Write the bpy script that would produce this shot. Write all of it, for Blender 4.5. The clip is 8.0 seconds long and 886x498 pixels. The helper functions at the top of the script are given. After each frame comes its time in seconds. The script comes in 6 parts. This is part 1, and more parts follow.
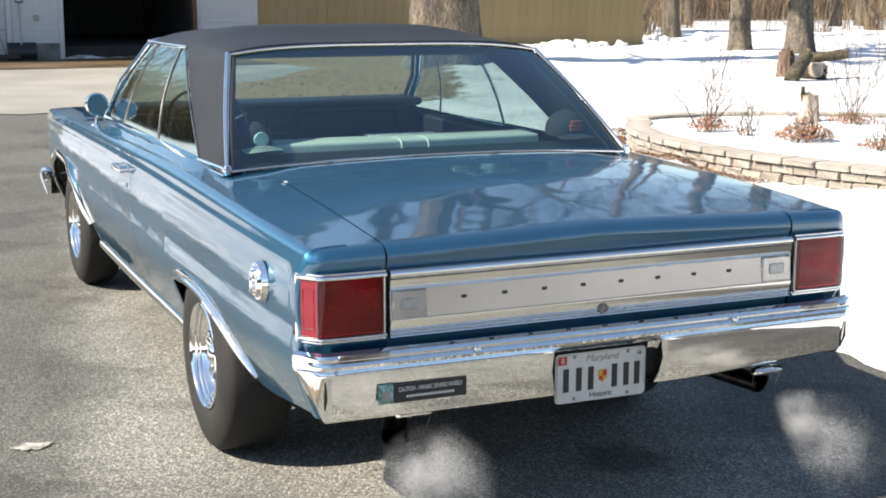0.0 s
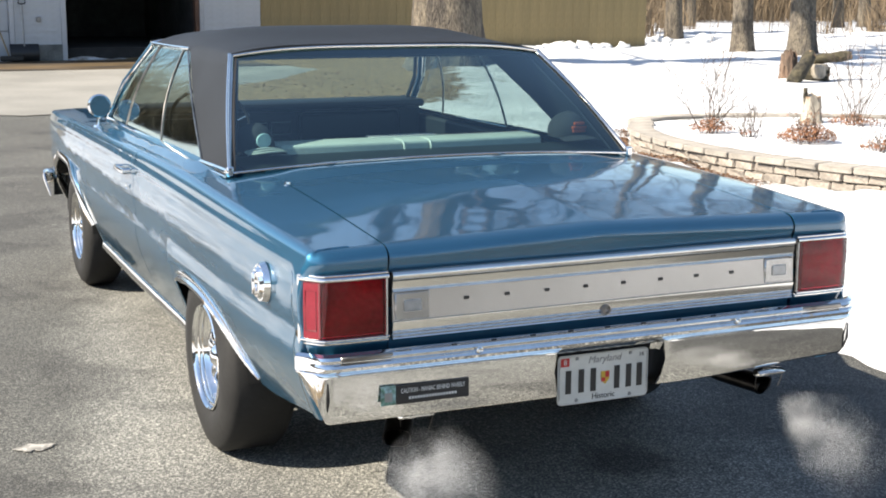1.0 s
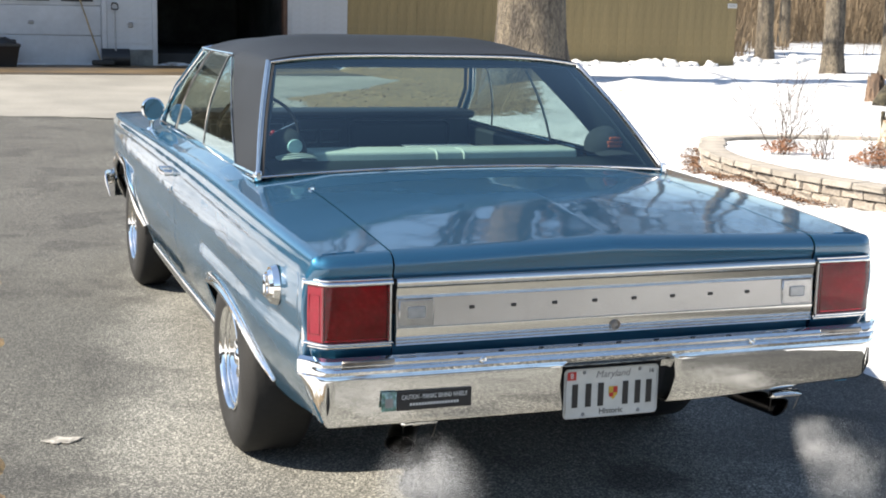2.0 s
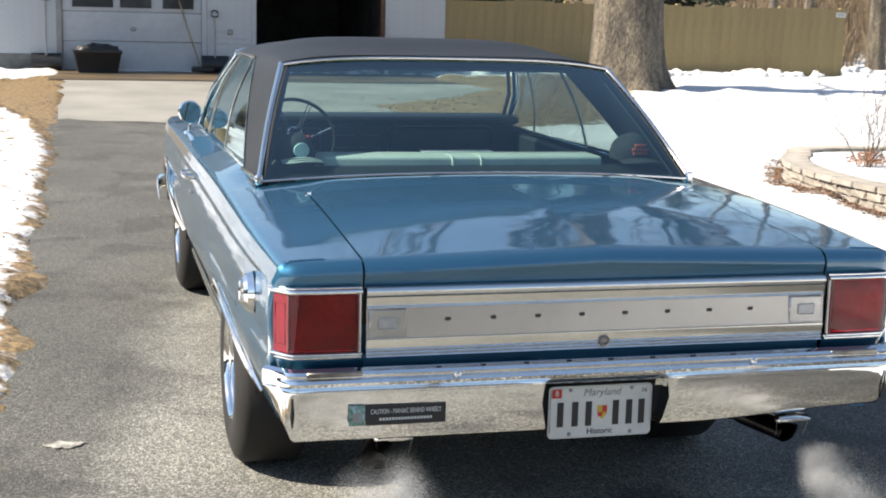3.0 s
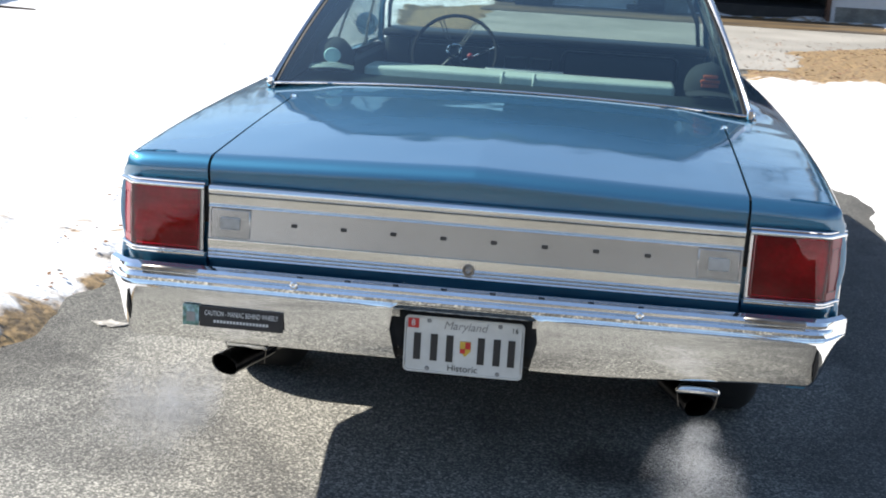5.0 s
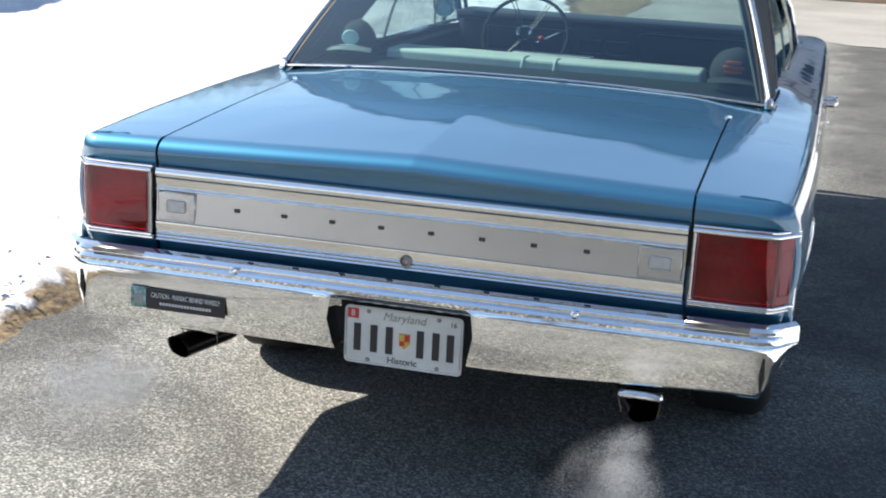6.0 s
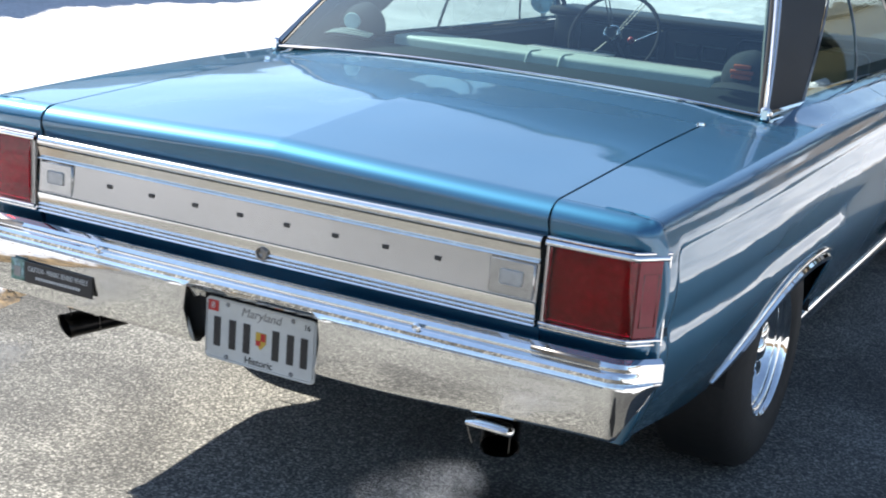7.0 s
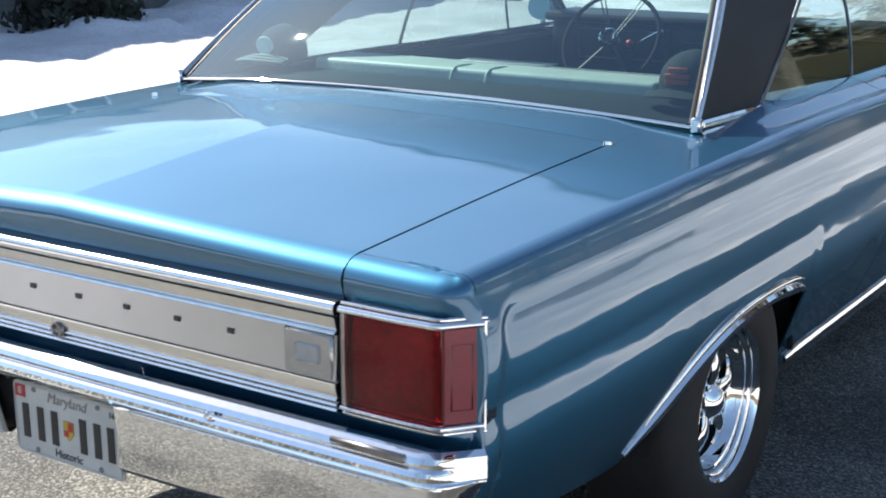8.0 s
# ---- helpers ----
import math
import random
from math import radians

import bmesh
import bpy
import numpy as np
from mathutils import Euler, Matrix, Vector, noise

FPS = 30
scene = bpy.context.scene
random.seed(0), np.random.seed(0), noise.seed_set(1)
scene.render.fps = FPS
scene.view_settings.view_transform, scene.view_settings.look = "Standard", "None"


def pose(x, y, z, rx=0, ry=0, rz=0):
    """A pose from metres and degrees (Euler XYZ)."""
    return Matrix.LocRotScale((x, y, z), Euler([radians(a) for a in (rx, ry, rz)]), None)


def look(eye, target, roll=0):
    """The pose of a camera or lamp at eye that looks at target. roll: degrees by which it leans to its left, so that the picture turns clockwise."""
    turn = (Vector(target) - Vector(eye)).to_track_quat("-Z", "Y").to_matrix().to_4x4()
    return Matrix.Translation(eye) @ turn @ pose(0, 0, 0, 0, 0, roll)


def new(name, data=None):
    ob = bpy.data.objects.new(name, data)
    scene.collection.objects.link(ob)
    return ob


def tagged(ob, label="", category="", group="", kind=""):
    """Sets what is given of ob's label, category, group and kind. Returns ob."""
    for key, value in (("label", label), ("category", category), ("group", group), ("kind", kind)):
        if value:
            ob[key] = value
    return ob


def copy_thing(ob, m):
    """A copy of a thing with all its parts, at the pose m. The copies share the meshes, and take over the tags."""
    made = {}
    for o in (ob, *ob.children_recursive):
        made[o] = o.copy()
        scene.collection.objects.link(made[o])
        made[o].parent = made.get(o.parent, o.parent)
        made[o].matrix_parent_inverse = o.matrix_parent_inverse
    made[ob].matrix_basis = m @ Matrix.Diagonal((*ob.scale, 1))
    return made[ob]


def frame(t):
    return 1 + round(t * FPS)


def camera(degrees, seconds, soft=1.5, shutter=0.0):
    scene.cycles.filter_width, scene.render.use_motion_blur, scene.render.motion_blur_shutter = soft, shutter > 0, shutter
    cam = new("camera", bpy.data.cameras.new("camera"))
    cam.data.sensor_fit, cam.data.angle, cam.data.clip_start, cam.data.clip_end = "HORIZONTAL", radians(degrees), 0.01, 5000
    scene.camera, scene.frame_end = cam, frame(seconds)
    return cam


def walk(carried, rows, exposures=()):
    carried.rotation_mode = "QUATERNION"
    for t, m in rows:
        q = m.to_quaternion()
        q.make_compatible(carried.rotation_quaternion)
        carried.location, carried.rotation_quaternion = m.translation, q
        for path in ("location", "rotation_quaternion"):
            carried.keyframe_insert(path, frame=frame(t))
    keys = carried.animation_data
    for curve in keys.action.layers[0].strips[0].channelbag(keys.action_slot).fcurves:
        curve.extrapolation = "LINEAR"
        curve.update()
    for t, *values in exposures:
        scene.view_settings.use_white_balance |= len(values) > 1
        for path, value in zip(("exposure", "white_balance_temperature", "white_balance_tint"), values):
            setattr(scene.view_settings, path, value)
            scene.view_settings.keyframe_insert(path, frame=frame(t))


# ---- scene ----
cam = camera(36.0, 8.0, soft=1.9, shutter=0.2)
PATH = [
    (0, (-1.99, -3.311, 1.612), (-1.198, -1.514, 1.232), 0.2),
    (1, (-1.99, -3.311, 1.612), (-1.201, -1.512, 1.234), 0.2),
    (1.2, (-1.989, -3.312, 1.612), (-1.2, -1.513, 1.234), 0.2),
    (2.3, (-1.697, -3.436, 1.603), (-1.058, -1.575, 1.243), 1.7),
    (2.5, (-1.652, -3.41, 1.614), (-0.984, -1.561, 1.244), 2.3),
    (3, (-1.378, -3.367, 1.581), (-0.869, -1.465, 1.231), 1.5),
    (3.5, (-1.012, -3.342, 1.552), (-0.603, -1.441, 1.084), 0.9),
    (4, (-0.489, -3.398, 1.588), (-0.296, -1.47, 1.091), 3.3),
    (4.2, (-0.384, -3.37, 1.577), (-0.203, -1.429, 1.127), 2.5),
    (5.3, (0.559, -3.195, 1.506), (0.236, -1.276, 1.044), 2.9),
    (5.5, (0.691, -3.156, 1.554), (0.35, -1.254, 1.04), 1.9),
    (6, (0.924, -3.013, 1.55), (0.415, -1.144, 1.049), 2.9),
    (6.5, (1.4, -2.709, 1.493), (0.6, -0.939, 1.017), 2.3),
    (7, (1.699, -2.36, 1.501), (0.807, -0.644, 0.991), 4.5),
    (7.5, (1.822, -1.954, 1.511), (0.856, -0.282, 0.99), 2.5),
    (8, (1.977, -1.591, 1.479), (0.895, 0.016, 0.98), -0.1),
]
walk(cam, [(t, look(eye, target, roll)) for t, eye, target, roll in PATH],
     [(0, 1.40, 7200, 10), (1, 1.40, 7200, 10), (2.5, 1.37, 7250, 10), (3, 1.34, 7300, 10), (3.5, 1.37, 7150, 10), (4, 1.40, 6950, 10), (5.5, 1.41, 6800, 10), (6.5, 1.46, 6750, 10), (7.5, 1.50, 6700, 10), (8, 1.30, 6700, 10)])

# ---------------------------------------------------------------- light
SUN = Vector((-1.07, 0.11, 1.0)).normalized()
world = bpy.data.worlds.new("sky")
scene.world = world
world.use_nodes = True
wn, wl = world.node_tree.nodes, world.node_tree.links
sky = wn.new("ShaderNodeTexSky")
sky.sky_type = "NISHITA"
sky.sun_disc = False
sky.dust_density, sky.ozone_density = 0.3, 1.6
sky.sun_elevation = math.asin(SUN.z)
sky.sun_rotation = math.atan2(SUN.x, SUN.y)
wl.new(sky.outputs[0], wn["Background"].inputs[0])
wn["Background"].inputs[1].default_value = 0.105
sun_data = bpy.data.lights.new("sun", "SUN")
sun_data.energy, sun_data.angle, sun_data.color = 4.9, radians(0.53), (1.0, 0.95, 0.87)
sun = new("sun", sun_data)
sun.matrix_world = look(SUN * 60, (0, 0, 0))


# ---------------------------------------------------------------- materials
def mat(name, col, rough=0.6, metal=0.0, var=0.15, fine=40.0, coarse=3.0, bump=0.0, coat=0.0, col2=None, spec=0.5, stretch=None, isle=0.0, bump_scale=None):
    """Two scales of noise in colour, one in relief; col2 is mixed in by the coarse noise; isle: change from piece to piece."""
    m = bpy.data.materials.new(name)
    m.use_nodes = True
    n, l = m.node_tree.nodes, m.node_tree.links
    b = n["Principled BSDF"]
    b.inputs["Roughness"].default_value, b.inputs["Metallic"].default_value = rough, metal
    b.inputs["Coat Weight"].default_value, b.inputs["Coat Roughness"].default_value = coat, 0.03
    b.inputs["Specular IOR Level"].default_value = spec
    tc = n.new("ShaderNodeTexCoord")
    src = tc.outputs["Object"]
    if stretch:
        mp = n.new("ShaderNodeMapping")
        mp.inputs["Scale"].default_value = stretch
        l.new(src, mp.inputs[0])
        src = mp.outputs[0]
    n1, n2 = n.new("ShaderNodeTexNoise"), n.new("ShaderNodeTexNoise")
    for q, sc, de in ((n1, fine, 4), (n2, coarse, 5)):
        q.inputs["Scale"].default_value, q.inputs["Detail"].default_value = sc, de
        l.new(src, q.inputs["Vector"])
    c2 = col2 or [c * (1 - 2 * var) for c in col]
    ra = n.new("ShaderNodeValToRGB")
    ra.color_ramp.elements[0].position, ra.color_ramp.elements[1].position = 0.38, 0.62
    ra.color_ramp.elements[0].color, ra.color_ramp.elements[1].color = (*col, 1), (*c2, 1)
    l.new(n2.outputs[0], ra.inputs[0])
    mr = n.new("ShaderNodeMapRange")
    mr.inputs[1].default_value, mr.inputs[2].default_value, mr.inputs[3].default_value, mr.inputs[4].default_value = 0.3, 0.7, 1 - var, 1 + var
    l.new(n1.outputs[0], mr.inputs[0])
    val = mr.outputs[0]
    if isle:
        oi, mi, mu = n.new("ShaderNodeObjectInfo"), n.new("ShaderNodeMapRange"), n.new("ShaderNodeMath")
        mi.inputs[3].default_value, mi.inputs[4].default_value, mu.operation = 1 - isle, 1 + isle, "MULTIPLY"
        l.new(oi.outputs["Random"], mi.inputs[0]), l.new(mi.outputs[0], mu.inputs[0]), l.new(val, mu.inputs[1])
        val = mu.outputs[0]
    vm = n.new("ShaderNodeVectorMath")
    vm.operation = "SCALE"
    l.new(ra.outputs[0], vm.inputs[0]), l.new(val, vm.inputs["Scale"]), l.new(vm.outputs[0], b.inputs["Base Color"])
    if bump:
        bp = n.new("ShaderNodeBump")
        bp.inputs["Strength"].default_value, bp.inputs["Distance"].default_value = min(1.0, bump), 0.02 if bump_scale is None else bump_scale
        l.new(n1.outputs[0], bp.inputs["Height"]), l.new(bp.outputs[0], b.inputs["Normal"])
    return m


def car_paint(name, col):
    """Metallic blue under clear coat: fine flake, slight waviness of old panels."""
    m = mat(name, col, 0.51, 0.94, 0.06, 900, 1.2, coat=1.0)
    n, l = m.node_tree.nodes, m.node_tree.links
    b = n["Principled BSDF"]
    b.inputs["Coat Roughness"].default_value, b.inputs["Coat IOR"].default_value = 0.046, 1.75
    tc, w, bp = n.new("ShaderNodeTexCoord"), n.new("ShaderNodeTexNoise"), n.new("ShaderNodeBump")
    w.inputs["Scale"].default_value, w.inputs["Detail"].default_value = 5.0, 1.0
    bp.inputs["Strength"].default_value, bp.inputs["Distance"].default_value = 0.14, 0.012
    l.new(tc.outputs["Object"], w.inputs["Vector"]), l.new(w.outputs[0], bp.inputs["Height"])
    l.new(bp.outputs[0], b.inputs["Coat Normal"])
    return m


def pane(name, tint, gloss=0.02, least=0.09, more=0.86):
    """A thin sheet of tinted glass: clear through, mirror by Fresnel."""
    m = bpy.data.materials.new(name)
    m.use_nodes = True
    n, l = m.node_tree.nodes, m.node_tree.links
    n.remove(n["Principled BSDF"])
    t, g, f, mx = n.new("ShaderNodeBsdfTransparent"), n.new("ShaderNodeBsdfGlossy"), n.new("ShaderNodeLayerWeight"), n.new("ShaderNodeMixShader")
    pw, ma = n.new("ShaderNodeMath"), n.new("ShaderNodeMath")
    pw.operation, ma.operation = "POWER", "MULTIPLY_ADD"
    pw.inputs[1].default_value, ma.inputs[1].default_value, ma.inputs[2].default_value = 3.0, more, least
    f.inputs[0].default_value = 0.5
    g.inputs[0].default_value = (0.70, 0.86, 0.88, 1)
    t.inputs[0].default_value, g.inputs["Roughness"].default_value = (*tint, 1), gloss
    l.new(f.outputs["Facing"], pw.inputs[0]), l.new(pw.outputs[0], ma.inputs[0]), l.new(ma.outputs[0], mx.inputs[0])
    l.new(t.outputs[0], mx.inputs[1]), l.new(g.outputs[0], mx.inputs[2])
    l.new(mx.outputs[0], n["Material Output"].inputs[0])
    return m


M_PAINT = car_paint("blue metallic paint", (0.020, 0.116, 0.208))
M_CHROME = mat("chrome", (0.82, 0.82, 0.81), 0.02, 1.0, 0.04, 60, 4, bump=0.02, bump_scale=0.0004)
M_SATIN = mat("satin bright metal", (0.78, 0.77, 0.74), 0.16, 1.0, 0.03, 30, 3)
# bright trim greyed: the dark surroundings it mirrors are put into its colour
M_TRIM = mat("reflection-dimmed window trim", (0.60, 0.59, 0.57), 0.10, 1.0, 0.05, 30, 3)
M_SILVER = mat("satin silver", (0.41, 0.405, 0.395), 0.27, 0.95, 0.03, 30, 3)
M_VINYL = mat("black vinyl", (0.0112, 0.0130, 0.0165), 0.58, 0, 0.18, 350, 3, bump=0.4, bump_scale=0.002, spec=0.3)
M_GLASS = pane("tinted window glass", (0.64, 0.80, 0.78), 0.008, 0.115)
M_SIDEG = pane("side window glass", (0.60, 0.68, 0.66))
M_WIND = pane("windshield glass", (0.80, 0.90, 0.89))
M_RED = mat("red lamp lens", (0.114, 0.000571, 0.00714), 0.05, 0, 0.05, 60, 9, spec=0.5, coat=0.6, bump=0.05, bump_scale=0.003, stretch=(4, 1, 0.4))
M_LENS = pane("red lens plastic", (0.70, 0.014, 0.17), 0.02, 0.035, 0.5)
M_RED2 = mat("side lamp lens", (0.19, 0.004, 0.016), 0.10, 0, 0.08, 90, 5, spec=0.4)
M_CLEAR2 = mat("ribbed clear lens", (0.44, 0.435, 0.42), 0.25, 0.75, 0.1, 60, 5, coat=1.0)
M_CLEAR = mat("clear lamp lens", (0.386, 0.386, 0.371), 0.12, 0.1, 0.1, 60, 5, coat=1.0)
M_RUBBER = mat("tyre rubber", (0.00929, 0.00929, 0.00929), 0.75, 0, 0.2, 60, 6, bump=0.3, bump_scale=0.003)
M_SEAL = mat("black rubber seal", (0.00857, 0.00857, 0.00929), 0.6, 0, 0.1)
M_UNDER = mat("underbody black", (0.0107, 0.0107, 0.0114), 0.85, 0, 0.3, 20, 3)
M_NAVY = mat("dark blue interior vinyl", (0.0032, 0.0085, 0.0110), 0.6, 0, 0.15, 200, 4, bump=0.15, bump_scale=0.002)
M_WHITEV = mat("white vinyl", (0.443, 0.471, 0.443), 0.5, 0, 0.06, 120, 5, bump=0.15, bump_scale=0.002)
M_BLACKP = mat("black plastic", (0.00786, 0.00857, 0.01), 0.5, 0, 0.1)
M_CLOTH = mat("black cap cloth", (0.0157, 0.0186, 0.0229), 0.9, 0, 0.2, 250, 6, bump=0.3, bump_scale=0.003)
M_ORANGE = mat("orange embroidery", (0.443, 0.0714, 0.0214), 0.8, 0, 0.15, 300, 8)
M_PATCH = mat("pale blue patch", (0.393, 0.557, 0.586), 0.6, 0, 0.1, 60, 8)
M_DECAL = mat("small printed picture", (0.214, 0.329, 0.343), 0.5, 0, 0.5, 90, 60, col2=(0.0714, 0.157, 0.114))
M_WHITE = mat("white paint", (0.536, 0.536, 0.521), 0.5, 0, 0.05, 30, 3)
M_PLATE = mat("white plate enamel", (0.514, 0.514, 0.486), 0.4, 0, 0.06, 40, 5, bump=0.1, bump_scale=0.002)
M_INK = mat("black ink", (0.0107, 0.0107, 0.0121), 0.5, 0, 0.05)
M_GREY2 = mat("dark grey enamel", (0.025, 0.025, 0.0257), 0.45, 0, 0.1)
M_GREY = mat("grey metal", (0.25, 0.25, 0.25), 0.45, 0.6, 0.1)
M_PIPE = mat("exhaust steel", (0.3, 0.28, 0.26), 0.3, 1.0, 0.25, 30, 8)
M_REDP = mat("red plastic", (0.429, 0.0143, 0.0143), 0.4, 0, 0.1)
M_YELLOW = mat("yellow enamel", (0.464, 0.3, 0.0357), 0.5, 0, 0.1)
M_SIDING = mat("white siding", (0.4, 0.414, 0.429), 0.55, 0, 0.04, 14, 1.2, bump=0.1, bump_scale=0.004)
M_DOORW = mat("white garage door paint", (0.371, 0.386, 0.407), 0.5, 0, 0.05, 10, 1.5)
M_FOUND = mat("grey concrete block", (0.143, 0.15, 0.143), 0.9, 0, 0.18, 30, 4, bump=0.5, bump_scale=0.01)
# near-black: the shade of unlit rooms is put into the surface colour
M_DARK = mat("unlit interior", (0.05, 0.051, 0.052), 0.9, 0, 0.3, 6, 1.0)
M_BROWN = mat("brown painted jamb", (0.0929, 0.0429, 0.025), 0.6, 0, 0.2, 20, 3)
M_FENCE = mat("tan stockade wood", (0.250, 0.190, 0.092), 0.8, 0, 0.14, 18, 1.2, bump=0.2, stretch=(5, 5, 0.5), col2=(0.208, 0.158, 0.078), isle=0.05, bump_scale=0.006)
M_BARK = mat("oak bark", (0.160, 0.135, 0.102), 0.95, 0, 0.6, 17, 3.0, bump=1.0, stretch=(3.0, 3.0, 0.8), col2=(0.075, 0.0643, 0.0536), bump_scale=0.05)
M_TWIG = mat("bare twigs", (0.078, 0.056, 0.045), 0.9, 0, 0.25, 20, 2)
M_BRUSH = mat("dry brush", (0.207, 0.157, 0.104), 0.95, 0, 0.3, 12, 0.5, col2=(0.136, 0.1, 0.0643))
M_BLOCK = mat("tan split-face block", (0.307, 0.275, 0.239), 0.95, 0, 0.2, 45, 7, bump=0.9, col2=(0.243, 0.211, 0.179), isle=0.2, bump_scale=0.012)
M_CAP = mat("tan cap stone", (0.314, 0.286, 0.25), 0.9, 0, 0.14, 45, 6, bump=0.5, isle=0.12, bump_scale=0.006)
M_LEAF = mat("dead brown leaves", (0.171, 0.0929, 0.0536), 0.85, 0, 0.35, 30, 5, col2=(0.114, 0.0679, 0.0393))
M_LEAFR = mat("curled russet leaves", (0.235, 0.105, 0.052), 0.85, 0, 0.35, 30, 5, col2=(0.121, 0.0607, 0.0357))
M_WOODCUT = mat("weathered cut wood", (0.314, 0.207, 0.129), 0.85, 0, 0.3, 24, 4, bump=0.4, col2=(0.171, 0.121, 0.0786), bump_scale=0.01)
M_STUMP = mat("grey weathered stump bark", (0.357, 0.321, 0.264), 0.9, 0, 0.3, 14, 5, bump=0.5, stretch=(3, 3, 0.5), col2=(0.214, 0.186, 0.15), bump_scale=0.02)
M_OLDW = mat("grey-brown broken wood", (0.150, 0.098, 0.068), 0.9, 0, 0.35, 18, 5, bump=0.8, stretch=(2, 2, 0.6), col2=(0.055, 0.040, 0.030), bump_scale=0.03)
M_ROTTEN = mat("dark mossy rotten bark", (0.0286, 0.025, 0.0186), 0.95, 0, 0.5, 14, 5, bump=1.0, col2=(0.0714, 0.0607, 0.0357), bump_scale=0.04)
M_ROOFS = mat("grey asphalt shingle", (0.0643, 0.0629, 0.0607), 0.9, 0, 0.25, 30, 3, bump=0.3)
M_HOUSE = mat("grey house stucco", (0.243, 0.236, 0.221), 0.9, 0, 0.1, 20, 2, bump=0.3)
M_EVERG = mat("dark evergreen leaves", (0.025, 0.0321, 0.0179), 0.8, 0, 0.4, 20, 4)
M_PINE = mat("dark pine needles", (0.0157, 0.0257, 0.0129), 0.8, 0, 0.4, 8, 1.5, col2=(0.0321, 0.0393, 0.0179))
M_STRAW = mat("broom straw", (0.257, 0.193, 0.1), 0.9, 0, 0.2, 40, 6)
M_TUB = mat("black plastic tub", (0.0129, 0.0129, 0.0143), 0.5, 0, 0.2, 20, 3)


def asphalt():
    """Worn asphalt: angular stones of mixed grey in dark binder, paler worn track, darker outer strip, faint stains."""
    m = mat("worn asphalt", (0.145, 0.147, 0.138), 0.88, 0, 0.35, 110, 0.9, bump=0.8, col2=(0.109, 0.11, 0.104), bump_scale=0.008)
    n, l = m.node_tree.nodes, m.node_tree.links
    b = n["Principled BSDF"]
    tc, vo, hs, st = n.new("ShaderNodeTexCoord"), n.new("ShaderNodeTexVoronoi"), n.new("ShaderNodeSeparateColor"), n.new("ShaderNodeValToRGB")
    vo.inputs["Scale"].default_value = 175.0
    l.new(tc.outputs["Object"], vo.inputs["Vector"]), l.new(vo.outputs["Color"], hs.inputs[0])
    e = st.color_ramp.elements
    e[0].position, e[0].color, e[1].position, e[1].color = 0.0, (0.40, 0.40, 0.40, 1), 1.0, (2.45, 2.38, 2.28, 1)
    mid = e.new(0.62)
    mid.color = (0.92, 0.91, 0.89, 1)
    l.new(hs.outputs[0], st.inputs[0])

    def times(a, c):
        mx = n.new("ShaderNodeMix")
        mx.data_type, mx.blend_type = "RGBA", "MULTIPLY"
        mx.inputs["Factor"].default_value = 1.0
        l.new(a, mx.inputs["A"]), l.new(c, mx.inputs["B"])
        return mx.outputs["Result"]

    col = times(b.inputs["Base Color"].links[0].from_socket, st.outputs[0])
    stain, rs = n.new("ShaderNodeTexNoise"), n.new("ShaderNodeValToRGB")
    stain.inputs["Scale"].default_value, stain.inputs["Detail"].default_value, stain.inputs["Distortion"].default_value = 1.5, 11, 0.6
    rs.color_ramp.elements[0].position, rs.color_ramp.elements[1].position = 0.54, 0.61
    rs.color_ramp.elements[0].color, rs.color_ramp.elements[1].color = (1, 1, 1, 1), (0.70, 0.70, 0.71, 1)
    l.new(tc.outputs["Object"], stain.inputs["Vector"]), l.new(stain.outputs[0], rs.inputs[0])
    col = times(col, rs.outputs[0])
    # a darker patch under the tail: colour scaled down inside a wavering edge
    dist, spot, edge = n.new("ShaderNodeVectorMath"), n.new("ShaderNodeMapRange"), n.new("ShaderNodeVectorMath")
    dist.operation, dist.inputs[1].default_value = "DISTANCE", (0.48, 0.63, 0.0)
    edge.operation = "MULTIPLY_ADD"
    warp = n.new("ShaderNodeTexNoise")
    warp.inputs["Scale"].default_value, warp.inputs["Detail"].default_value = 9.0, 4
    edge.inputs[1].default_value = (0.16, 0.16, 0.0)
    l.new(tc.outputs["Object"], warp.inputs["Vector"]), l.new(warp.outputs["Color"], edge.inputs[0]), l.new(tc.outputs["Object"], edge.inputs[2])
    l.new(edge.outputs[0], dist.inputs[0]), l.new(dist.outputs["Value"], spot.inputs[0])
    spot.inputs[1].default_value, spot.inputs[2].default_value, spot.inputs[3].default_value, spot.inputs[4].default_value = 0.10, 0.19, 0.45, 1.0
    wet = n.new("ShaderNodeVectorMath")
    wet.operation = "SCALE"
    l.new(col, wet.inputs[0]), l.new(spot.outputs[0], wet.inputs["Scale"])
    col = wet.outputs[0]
    # the strip left of the track was never worn pale
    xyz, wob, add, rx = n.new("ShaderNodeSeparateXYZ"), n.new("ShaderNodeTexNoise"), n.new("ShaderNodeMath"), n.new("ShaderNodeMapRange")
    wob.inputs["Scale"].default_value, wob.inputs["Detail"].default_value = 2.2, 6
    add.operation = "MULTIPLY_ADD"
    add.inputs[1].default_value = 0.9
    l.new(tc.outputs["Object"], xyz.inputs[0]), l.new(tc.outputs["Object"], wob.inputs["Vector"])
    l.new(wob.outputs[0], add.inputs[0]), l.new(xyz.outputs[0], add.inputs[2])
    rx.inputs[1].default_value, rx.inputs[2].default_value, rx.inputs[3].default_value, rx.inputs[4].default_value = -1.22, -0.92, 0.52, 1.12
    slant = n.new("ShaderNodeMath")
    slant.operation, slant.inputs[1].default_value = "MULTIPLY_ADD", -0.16
